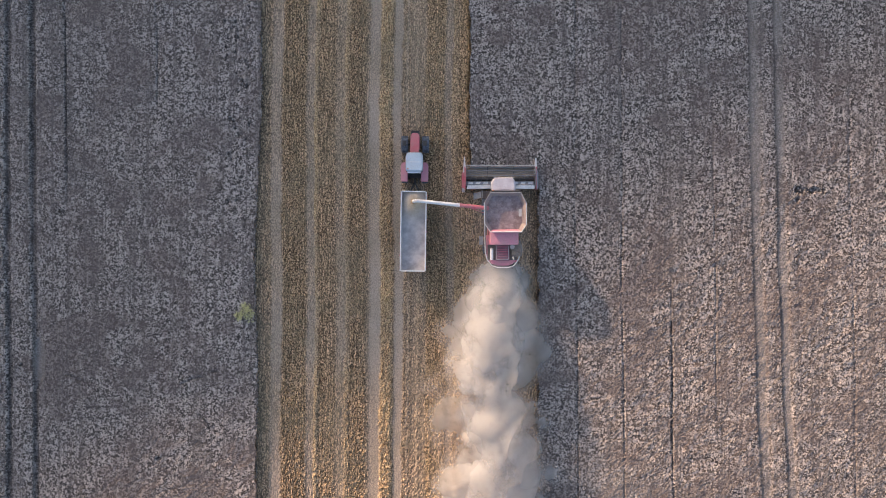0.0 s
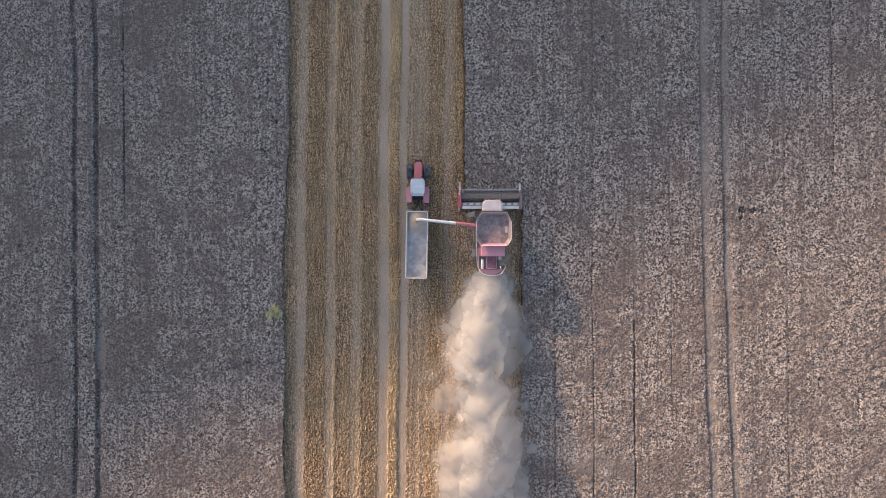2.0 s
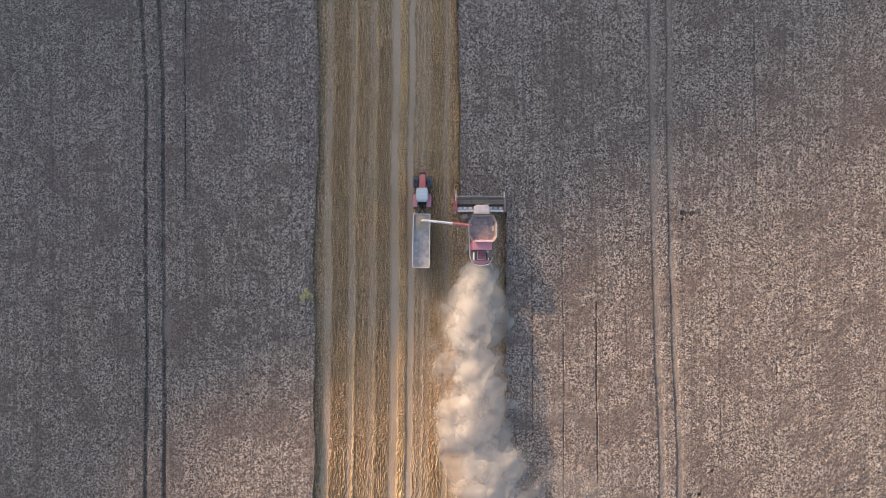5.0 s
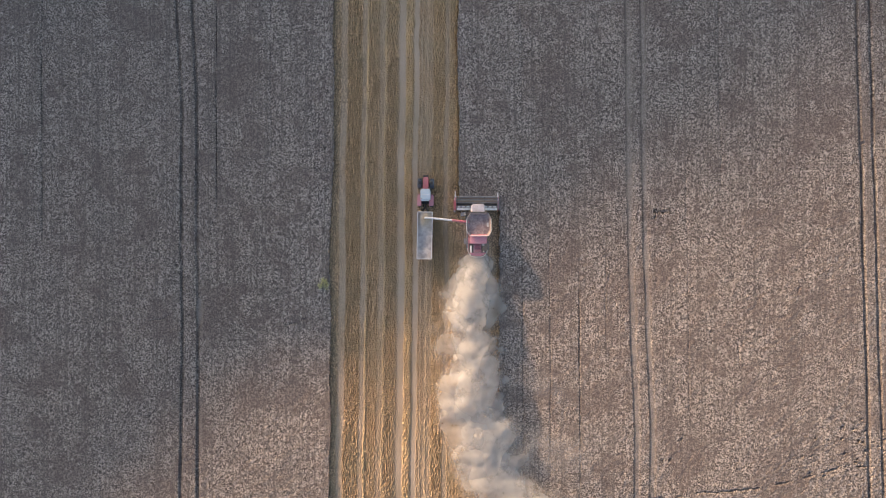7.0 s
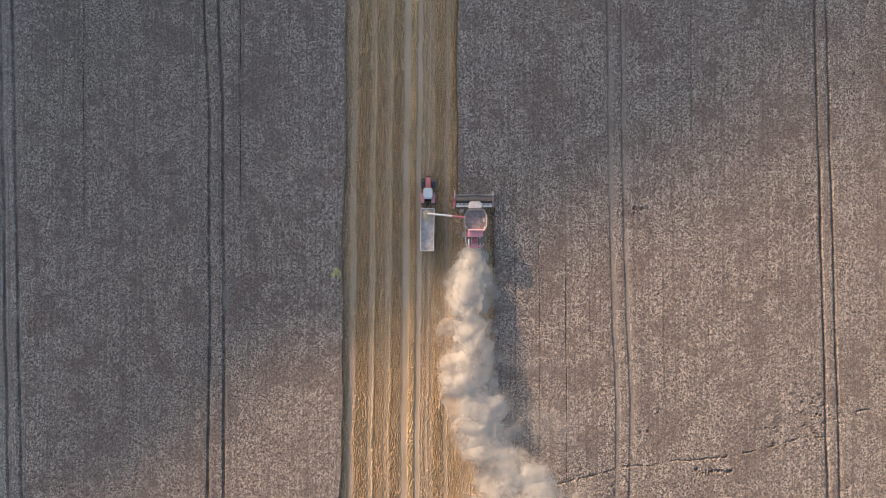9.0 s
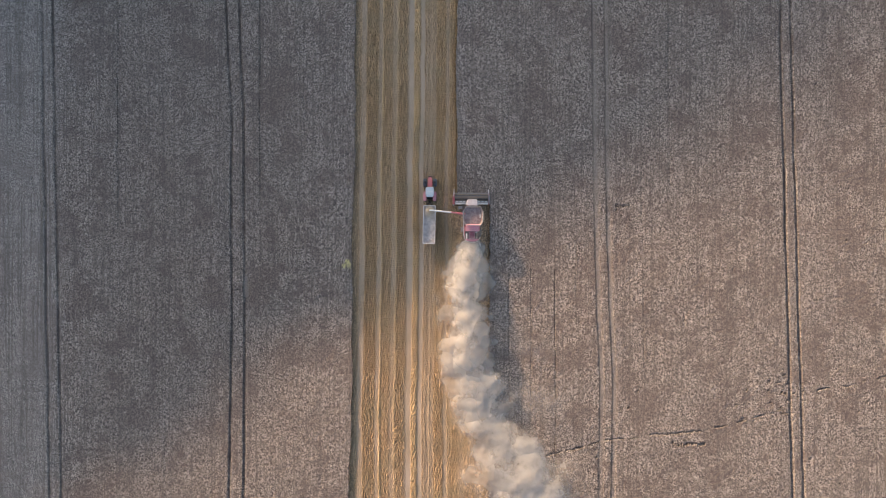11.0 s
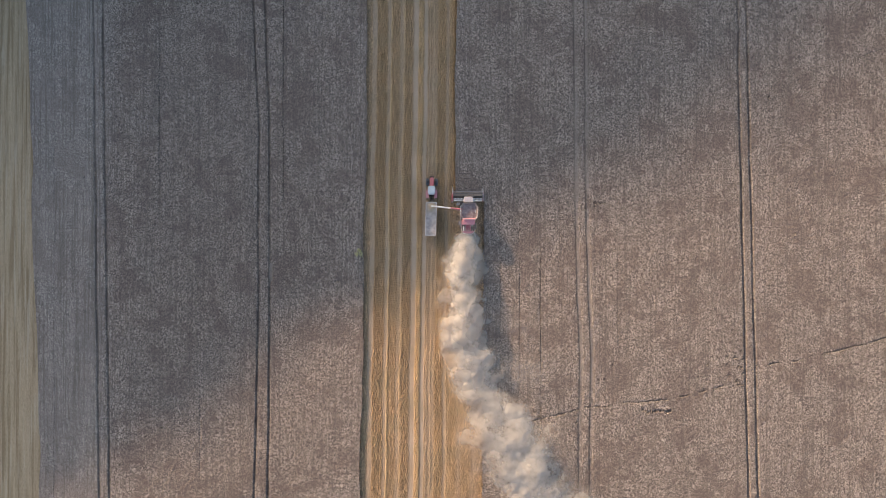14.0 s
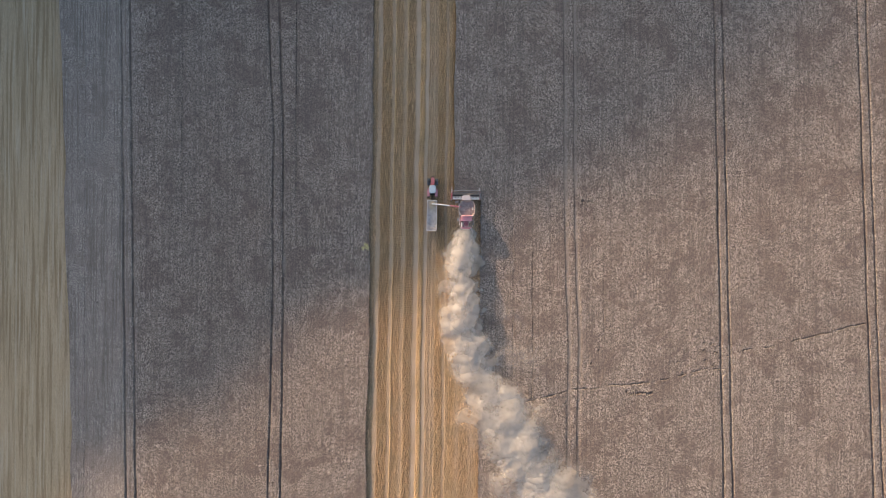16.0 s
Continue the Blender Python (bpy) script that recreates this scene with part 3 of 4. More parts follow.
# ------------------------------------------------------------ weeds at the edge of the crop
def weed_clump(x, y, size, seed):
    """A yellowing weed: stems from one root with many small leaves."""
    r = random.Random(seed)
    root = new("weed_clump")
    root.location = (x, y, 0)
    stems, leaves = bmesh.new(), bmesh.new()
    for k in range(30):
        a, d, h = r.uniform(0, 6.28), size * math.sqrt(r.random()), r.uniform(0.7, 1.25)
        top = Vector((math.cos(a) * d, math.sin(a) * d * 1.2, h))
        rod((top.x * 0.4, top.y * 0.4, 0), top, 0.014, 0.006, stems, 5)
        for j in range(9):
            p = top * r.uniform(0.55, 1.02) + Vector((r.uniform(-0.16, 0.16), r.uniform(-0.16, 0.16), 0))
            s = r.uniform(0.03, 0.075)
            m = Matrix.Translation(p) @ Euler((r.uniform(-0.8, 0.8), r.uniform(-0.8, 0.8), r.uniform(0, 6.28))).to_matrix().to_4x4()
            q = [leaves.verts.new(m @ Vector(c)) for c in ((-s * 1.5, 0, 0), (0, -s * 0.5, 0.02), (s * 1.5, 0, -0.02), (0, s * 0.5, 0.02))]
            leaves.faces.new(q)
    part("stem", stems, LEAF, root)
    tagged(part("leaves", leaves, LEAF, root, "small yellow-green leaves"), kind="stuff")
    return tagged(root, "yellow-green weed growing at the edge of the wheat", "weed", "weeds")


weed_clump(-25.1, -4.7, 0.7, 3)
weed_clump(-25.5, -3.9, 0.5, 5)
weed_clump(-26.1, -4.8, 0.45, 6)


# ------------------------------------------------------------ combine harvester
def combine():
    root = new("combine_harvester")
    # body, from the rear hood to the feeder house
    part("rear_body", box(-1.33, 1.38, 0.5, 2.28, 1.0, 2.56, 0.1), RED, root)
    body = part("body", box(-1.35, 1.4, 2.3, 6.9, 1.0, 3.05, 0.12), RED, root, "red side panels dulled by dust")
    part("chassis", box(-1.0, 1.0, 1.0, 6.8, 0.75, 1.05, 0.05), DARK, root)
    part("chopper", prism([(-1.05, -0.25), (1.05, -0.25), (1.25, 0.9), (-1.25, 0.9)], 0.9, 2.3, 0.1), DARK, root, "dark straw chopper under the rear hood")
    hood = [(-1.66, 3.2), (-1.62, 1.25), (-1.45, 0.75), (-1.05, 0.3), (-0.5, 0.12), (0.45, 0.12), (0.98, 0.3), (1.36, 0.75), (1.5, 1.25), (1.55, 3.2)]
    part("rear_hood", prism(hood, 2.1, 2.62, 0.08, None, 0.03), ROSE, root, "rounded pale red rear hood")
    # engine deck
    part("engine_cover", box(-1.3, 1.42, 2.2, 3.42, 2.6, 3.5, 0.1), ROSE, root, "pale red engine cover")
    # thin dark plate laid on the hood; no opening is modelled
    part("engine_bay", box(-1.5, 1.38, 0.72, 2.2, 2.6, 2.66, 0.02), DARK, root, "flat dark plate in place of the open engine bay")
    deck = part("engine_deck", box(-0.72, 0.62, 0.66, 2.2, 2.62, 2.9, 0.05), MAROON, root, "dark red deck plate")
    for k in range(6):
        part("deck_rib", box(-0.66, 0.56, 0.82 + k * 0.23, 0.87 + k * 0.23, 2.90, 2.925, 0.008), RED, deck)
    part("deck_frame", tube([(-0.62, 2.1, 2.95), (-0.62, 0.8, 2.95), (0.52, 0.8, 2.95), (0.52, 2.1, 2.95)], 0.025), BARE, deck)
    part("air_filter", rod((-1.12, 0.75, 2.95), (-1.12, 1.75, 2.95), 0.15, None, None, 16), WHITE, root, "white air filter housing")
    part("filter_cap", rod((-1.12, 1.75, 2.95), (-1.12, 1.9, 2.95), 0.17, 0.12, None, 16), GREY, root)
    part("exhaust", tube([(0.95, 1.0, 2.7), (0.95, 1.0, 3.25), (0.95, 0.8, 3.45)], 0.075, None, 12), BARE, root, "bright exhaust pipe")
    cool = part("radiator_housing", box(0.78, 1.78, 1.1, 2.35, 2.3, 3.2, 0.08), DARK, root, "dark rotary radiator screen")
    part("screen", rod((1.79, 1.75, 2.75), (1.83, 1.75, 2.75), 0.42, None, None, 24), GREY, cool)
    part("pulley", rod((0.85, 2.0, 3.22), (0.85, 2.0, 3.3), 0.22, None, None, 18), GREY, cool)
    part("pipe", tube([(0.6, 2.15, 3.0), (1.0, 1.6, 3.32), (1.5, 1.5, 3.3), (1.7, 1.1, 3.0)], 0.05), BLACK, root)
    # rail round the rear
    rail_line = [(-1.78, 5.0), (-1.78, 3.2), (-1.74, 1.5), (-1.55, 0.75), (-1.1, 0.2), (-0.55, 0.0), (0.5, 0.0), (1.05, 0.2), (1.45, 0.75), (1.6, 1.2)]
    rail = part("rail", tube([(x, y, 3.05) for x, y in rail_line], 0.04), WHITE, root, "pale tubular guard rail round the rear")
    part("rail", tube([(x, y, 2.75) for x, y in rail_line], 0.025), WHITE, root)
    for x, y in rail_line[::2]:
        part("rail_post", rod((x, y, 2.35), (x, y, 3.05), 0.025), WHITE, rail)
    part("rear_bar", tube([(-2.15, -0.02, 2.3), (2.0, -0.02, 2.3)], 0.025), GREY, root)
    part("walkway", box(-1.8, -1.32, 1.3, 5.2, 2.35, 2.42, 0.01), DARK, root, "dark side walkway")
    for k in range(2):
        part("side_panel", box(-1.5 + 2.95 * k, -1.42 + 2.95 * k, 1.2, 6.4, 1.2, 2.6, 0.03), RED, root)
    part("side_stripe", box(-1.53, -1.5, 1.4, 6.2, 2.2, 2.35, 0.005), WHITE, root)
    # grain tank: eight-sided, flared, open above
    ring = [(-1.3, 3.42), (1.68, 3.42), (2.12, 4.1), (2.12, 6.2), (1.62, 7.15), (-1.3, 7.15), (-1.88, 6.2), (-1.88, 4.25)]
    tank = part("grain_tank", prism([(x * 0.82 + 0.02, 5.28 + (y - 5.28) * 0.86) for x, y in ring], 2.9, 3.3, 0.0), RED, root, "red grain tank with flared extensions")
    cx, cy = 0.1, 5.28
    for i in range(8):
        (ax, ay), (bx_, by_) = ring[i], ring[(i + 1) % 8]
        bm = bmesh.new()
        low = lambda x, y: (cx + (x - cx) * 0.8, cy + (y - cy) * 0.84, 3.25)
        q = [low(ax, ay), low(bx_, by_), (bx_, by_, 4.0), (ax, ay, 4.0)]
        inner = [(cx + (p[0] - cx) * 0.975, cy + (p[1] - cy) * 0.975, p[2] + 0.0) for p in q]
        o = [bm.verts.new(p) for p in q]
        n_ = [bm.verts.new(p) for p in inner]
        bm.faces.new(o)
        bm.faces.new(n_[::-1])
        for a in range(4):
            bm.faces.new((o[a], n_[a], n_[(a + 1) % 4], o[(a + 1) % 4]))
        # rear plate in the paler red, its pink glow put into the colour
        plate = part("tank_extension", bm, ROSE if i == 0 else SHEET, tank)
        part("tank_rim", rod((ax, ay, 4.02), (bx_, by_, 4.02), 0.05 if i == 0 else 0.032), GREY if i in (3, 4, 5) else WHITE, plate, "pale rim")
    inside = prism([(cx + (x - cx) * 0.86, cy + (y - cy) * 0.88) for x, y in ring], 3.3, 3.46, 0.05)
    part("tank_grain", inside, TANKDUST, tank, "dusty grain in the tank")
    part("tank_window", box(1.42, 1.7, 4.9, 5.6, 3.72, 3.76, 0.01), BARE, tank)
    part("cover_hinge", tube([(-1.25, 7.25, 3.9), (-0.9, 7.3, 3.95), (1.3, 7.3, 3.95), (1.6, 7.25, 3.9)], 0.05), DARK, root)
    part("cover_flap", box(-1.35, 1.62, 7.08, 7.42, 3.62, 3.72, 0.03), DARK, root, "dark folded tank cover")
    # cab
    cab = part("cab", prism([(-1.0, 6.95), (1.0, 6.95), (0.98, 8.2), (0.6, 8.62), (-0.6, 8.62), (-0.98, 8.2)], 1.75, 3.5, 0.06), GLASS, root, "dark glazed cab")
    part("cab_floor", box(-1.0, 1.0, 6.9, 8.5, 1.6, 1.78, 0.04), DARK, cab)
    for x, y in ((-0.96, 7.0), (0.96, 7.0), (-0.92, 8.2), (0.92, 8.2)):
        part("cab_pillar", rod((x, y, 1.75), (x * 0.95, y, 3.52), 0.05), BLACK, cab)
    part("driver_seat", box(-0.28, 0.28, 7.2, 7.7, 2.0, 2.9, 0.08), BLACK, cab)
    roof = [(-1.2, 7.25), (1.16, 7.25), (1.16, 8.1), (1.02, 8.5), (0.75, 8.66), (-0.75, 8.66), (-1.05, 8.5), (-1.22, 8.1)]
    top = part("cab_roof", prism(roof, 3.5, 3.8, 0.16, None, 0.05), DUSTYROOF, root, "white rounded cab roof, dusty")
    part("roof_hatch", box(-0.45, 0.45, 7.5, 8.1, 3.8, 3.83, 0.02), DUSTYROOF, top)
    for x in (-0.8, -0.45, 0.45, 0.8):
        part("work_light", box(x - 0.1, x + 0.1, 8.6, 8.7, 3.55, 3.68, 0.02), BARE, top)
    part("beacon", rod((-1.0, 7.35, 3.75), (-1.0, 7.35, 3.95), 0.07, None, None, 12), ORANGE, top, "orange beacon")
    # mirrors
    for s in (-1, 1):
        arm = part("mirror_arm", tube([(s * 0.95, 8.4, 3.3), (s * 1.5, 8.75, 3.3), (s * 1.55, 8.75, 2.7)], 0.02), BLACK, root)
        part("mirror", box(s * 1.55 - 0.12, s * 1.55 + 0.12, 8.72, 8.78, 2.6, 3.1, 0.02), BLACK, arm)
    # ladder and landing beside the cab
    land = part("landing", box(-2.05, -1.05, 6.75, 7.5, 1.75, 1.83, 0.02), DARK, root, "dark landing beside the cab door")
    part("hand_rail", tube([(-2.0, 7.45, 1.8), (-2.0, 7.45, 2.75), (-2.0, 6.8, 2.75), (-2.0, 6.8, 1.8)], 0.025), GREY, land)
    part("ladder_side", tube([(-2.05, 7.4, 1.8), (-2.75, 7.3, 0.5)], 0.03), GREY, land)
    part("ladder_side", tube([(-2.05, 6.85, 1.8), (-2.75, 6.75, 0.5)], 0.03), GREY, land)
    for k in range(5):
        f = 0.1 + 0.2 * k
        part("ladder_step", box(-2.05 - 0.7 * f - 0.08, -2.05 - 0.7 * f + 0.08, 6.8, 7.38, 1.78 - 1.3 * f, 1.81 - 1.3 * f, 0.005), GREY, land)
    # wheels
    for s in (-1, 1):
        wheel(root, s * 1.62 + 0.03, 6.05, 0.95, 0.72, WHITE, 20)
        wheel(root, s * 1.62 + 0.03, 2.0, 0.66, 0.5, WHITE, 16)
    part("front_axle", rod((-1.5, 6.05, 0.95), (1.5, 6.05, 0.95), 0.16), DARK, root)
    part("rear_axle", rod((-1.5, 2.0, 0.66), (1.5, 2.0, 0.66), 0.1), DARK, root)
    part("tool_box", box(-2.25, -1.85, 2.2, 3.05, 1.35, 1.8, 0.04), GREY, root)
    # unloading auger, swung out over the trailer
    pivot, knee, tip = Vector((-1.75, 5.72, 3.55)), Vector((-4.15, 5.97, 3.85)), Vector((-8.25, 6.38, 4.2))
    part("auger_elbow", tube([(-1.5, 5.7, 2.5), (-1.55, 5.7, 3.3), tuple(pivot)], 0.24, None, 14), RED, root)
    aug = part("unloading_auger", rod(pivot, knee, 0.19, 0.18, None, 16), RED, root, "unloading auger, red near the tank and white outside")
    part("auger_tube", rod(knee, tip, 0.17, 0.16, None, 16), WHITE, aug, "white outer auger tube")
    part("auger_flange", rod(knee - Vector((0.05, 0, 0)), knee + Vector((0.05, 0, 0)), 0.23, None, None, 16), RED, aug)
    part("spout", tube([tuple(tip), (-8.45, 6.38, 4.12), (-8.62, 6.35, 3.8)], 0.17, None, 14), WHITE, aug, "white down-turned spout")
    part("spout_boot", rod((-8.58, 6.35, 3.86), (-8.7, 6.33, 3.55), 0.19, 0.17, None, 14), BOOT, aug, "tan rubber spout boot")
    part("auger_stay", rod((-1.7, 5.2, 3.4), tuple(knee + Vector((0.6, -0.15, -0.1))), 0.035), RED, aug)
    # feeder house
    part("feeder_house", prism([(-0.75, 6.9), (0.75, 6.9), (0.7, 8.7), (-0.7, 8.7)], 0.55, 1.35, 0.05), RED, root, "red feeder house")
    return tagged(root, "red combine harvester with white cab roof and open grain tank", "combine harvester")


def header():
    """The grain header: trough, cutter bar, auger, reel and crop dividers."""
    root = new("grain_header")
    x0, x1 = -3.62, 3.42
    part("back_frame", box(x0 + 0.2, x1 - 0.15, 7.74, 8.09, 0.95, 1.2, 0.05), WHITE, root, "white back beam, scuffed")
    part("back_sheet", box(x0 + 0.1, x1 - 0.1, 8.1, 8.16, 0.3, 1.0, 0.01), GREY, root)
    part("trough", box(x0, x1, 8.15, 9.9, 0.16, 0.22, 0.01), CHAFFY, root, "dark header floor")
    part("knife_bar", box(x0, x1, 9.88, 10.02, 0.18, 0.23, 0.01), BARE, root)
    for k in range(9):                  # light plates between the beam and the trough
        x = x0 + 0.55 + k * (x1 - x0 - 1.1) / 8
        part("back_window", prism([(x - 0.25, 8.22), (x + 0.21, 8.22), (x + 0.27, 8.46), (x - 0.19, 8.46)], 0.9, 0.94, 0), WHITE, root)
    part("top_sheet", box(x0 + 0.12, x1 - 0.12, 8.18, 8.5, 0.84, 0.88, 0.01), GREY, root)
    auger = part("cross_auger", rod((x0 + 0.15, 8.8, 0.55), (x1 - 0.15, 8.8, 0.55), 0.2, None, None, 16), DARK, root, "dull steel cross auger")
    for s in (-1, 1):
        bm = bmesh.new()
        xa, xb = (x0 + 0.2, -0.7) if s < 0 else (0.6, x1 - 0.2)
        turns, n = 5, 100
        prev = None
        for i in range(n + 1):
            a = s * 2 * math.pi * turns * i / n
            x = xa + (xb - xa) * i / n
            p = (bm.verts.new((x, 8.8 + 0.18 * math.cos(a), 0.55 + 0.18 * math.sin(a))), bm.verts.new((x, 8.8 + 0.33 * math.cos(a), 0.55 + 0.33 * math.sin(a))))
            if prev:
                bm.faces.new((prev[0], prev[1], p[1], p[0]))
            prev = p
        part("flighting", bm, GREY, auger)
    for x in (x0 - 0.04, x1):
        part("end_panel", prism([(x - 0.03, 7.7), (x + 0.08, 7.7), (x + 0.08, 9.95), (x - 0.03, 9.95)], 0.1, 1.15, 0, None, 0.01), RED, root, "red end panel")
    left = part("crop_divider", prism([(x0 - 0.2, 9.4), (x0 + 0.12, 9.4), (x0 + 0.0, 11.0), (x0 - 0.08, 11.0)], 0.5, 0.95, 0.03), WHITE, root, "pale pointed crop divider")
    again("crop_divider", left, root, Matrix.Translation((x1 - x0 + 0.04, -0.15, 0)), "pale pointed crop divider")
    part("side_shield", box(x0 - 0.32, x0 - 0.08, 7.6, 9.4, 0.3, 0.95, 0.05), RED, root, "red drive shield on the header's end")
    part("drive_box", box(x0 - 0.3, x0 + 0.0, 7.45, 7.85, 0.4, 1.1, 0.04), GREY, root)
    part("side_shield", box(x1 + 0.06, x1 + 0.24, 7.8, 9.3, 0.3, 0.9, 0.05), GREY, root)
    # reel
    reel = part("reel_shaft", rod((x0 + 0.1, 9.55, 1.25), (x1 - 0.1, 9.55, 1.25), 0.06), DARK, root, "reel with tined bats")
    for x in (x0 + 0.15, (x0 + x1) / 2 - 1.3, (x0 + x1) / 2 + 1.3, x1 - 0.15):
        bm = bmesh.new()
        for k in range(5):
            a = 2 * math.pi * k / 5 + 0.5
            rod((x, 9.55, 1.25), (x, 9.55 + 0.52 * math.cos(a), 1.25 + 0.52 * math.sin(a)), 0.02, None, bm, 6)
        part("reel_spider", bm, DARK, reel)
    for k in range(5):
        a = 2 * math.pi * k / 5 + 0.5
        y, z = 9.55 + 0.52 * math.cos(a), 1.25 + 0.52 * math.sin(a)
        bat = part("bat", rod((x0 + 0.12, y, z), (x1 - 0.12, y, z), 0.032), BARE if k == 0 else GREY, reel)
        bm = bmesh.new()
        x = x0 + 0.2
        while x < x1 - 0.15:
            rod((x, y, z), (x, y + 0.15, z - 0.22), 0.02, 0.012, bm, 4)
            x += 0.19
        tagged(part("tines", bm, BARE if k == 0 else GREY, bat), kind="stuff")
    for x in (x0 + 0.05, x1 - 0.05):
        part("reel_arm", tube([(x, 8.0, 1.15), (x, 9.0, 1.4), (x, 9.75, 1.3)], 0.05), RED if x < 0 else GREY, root)
    return tagged(root, "wide grain header with tined reel, red ends and white back beam", "header")


combine()
header()


# ------------------------------------------------------------ tractor
def tractor():
    root = new("tractor")
    root.matrix_world = pose(-8.58, 10.15, 0, 0, 0, -0.6)
    hood = [(-0.50, 1.0), (0.50, 1.0), (0.50, 2.4), (0.44, 2.9), (0.28, 3.12), (-0.28, 3.12), (-0.44, 2.9), (-0.50, 2.4)]
    part("hood", prism(hood, 1.05, 1.72, 0.07, None, 0.05), SALMON, root, "long red bonnet, rounded at the nose")
    part("grille", box(-0.33, 0.33, 3.0, 3.14, 0.85, 1.4, 0.04), BLACK, root)
    part("front_weight", box(-0.42, 0.42, 3.05, 3.42, 0.6, 0.95, 0.05), BLACK, root)
    part("engine", box(-0.34, 0.34, 0.9, 3.0, 0.65, 1.1, 0.05), DARK, root)
    part("gearbox", box(-0.36, 0.36, -1.2, 0.9, 0.55, 1.15, 0.05), DARK, root)
    part("exhaust", tube([(0.47, 1.25, 1.4), (0.47, 1.25, 2.6), (0.47, 1.15, 2.75)], 0.055, None, 10), DARK, root)
    cab = part("cab", prism([(-0.82, -0.85), (0.82, -0.85), (0.8, 0.6), (0.55, 0.98), (-0.55, 0.98), (-0.8, 0.6)], 1.2, 2.62, 0.06), GLASS, root, "dark glazed cab")
    for x, y in ((-0.8, -0.8), (0.8, -0.8), (-0.62, 0.88), (0.62, 0.88)):
        part("cab_pillar", rod((x, y, 1.2), (x * 0.95, y * 0.95, 2.65), 0.045), BLACK, cab)
    part("driver_seat", box(-0.26, 0.26, -0.5, 0.0, 1.35, 2.1, 0.07), BLACK, cab)
    top = [(-0.78, -0.85), (0.78, -0.85), (0.86, -0.6), (0.86, 0.7), (0.7, 1.03), (-0.7, 1.03), (-0.86, 0.7), (-0.86, -0.6)]
    roof = part("cab_roof", prism(top, 2.64, 2.92, 0.12, None, 0.05), BLUEWHITE, root, "pale blue-white cab roof")
    part("roof_ridge", box(-0.66, 0.66, 0.02, 0.1, 2.92, 2.95, 0.012), WHITE, roof)
    part("roof_rear", box(-0.66, 0.66, -1.0, -0.82, 2.55, 2.8, 0.05), BLUEWHITE, roof)
    part("beacon", rod((-0.6, -0.6, 2.9), (-0.6, -0.6, 3.1), 0.06, None, None, 12), ORANGE, roof)
    for s in (-1, 1):
        wheel(root, s * 1.03, 2.05, 0.82, 0.68, RED, 16)
        wheel(root, s * 1.0, -0.85, 0.97, 0.64, RED, 18)
        guard = [(-0.30, -1.75), (0.36, -1.75), (0.40, -1.6), (0.40, -0.1), (0.2, 0.16), (-0.30, 0.16)]
        part("fender", prism([(s * (0.95 + x), y) for x, y in guard][::s], 1.72, 1.98, 0.05, None, 0.04), ROSE, root, "pale red rear fender")
        part("fender_side", box(s * 0.95 - 0.32, s * 0.95 - 0.26, -1.7, 0.15, 1.1, 1.75, 0.02), ROSE, root)
        part("front_fender", box(s * 1.0 - 0.22, s * 1.0 + 0.16, 1.8, 2.3, 1.66, 1.71, 0.02), BLACK, root)
        part("tank", box(s * 0.62 - 0.16, s * 0.62 + 0.2, 0.3, 1.15, 0.7, 1.15, 0.06), BLACK, root)
        arm = part("mirror_arm", tube([(s * 0.7, 0.9, 2.3), (s * 1.1, 1.0, 2.35)], 0.02), BLACK, root)
        part("mirror", box(s * 1.12 - 0.1, s * 1.12 + 0.1, 0.98, 1.04, 2.1, 2.5, 0.02), BLACK, arm)
        part("lift_arm", rod((s * 0.35, -1.1, 0.75), (s * 0.4, -1.9, 0.6), 0.05), DARK, root)
    part("front_axle", rod((-0.9, 2.05, 0.72), (0.9, 2.05, 0.72), 0.11), DARK, root)
    part("rear_axle", rod((-0.9, -0.85, 0.95), (0.9, -0.85, 0.95), 0.16), DARK, root)
    part("rear_deck", box(-0.62, 0.62, -1.35, -0.85, 1.15, 1.3, 0.03), BLACK, root)
    return tagged(root, "red tractor with pale roof, driving beside the combine", "tractor")


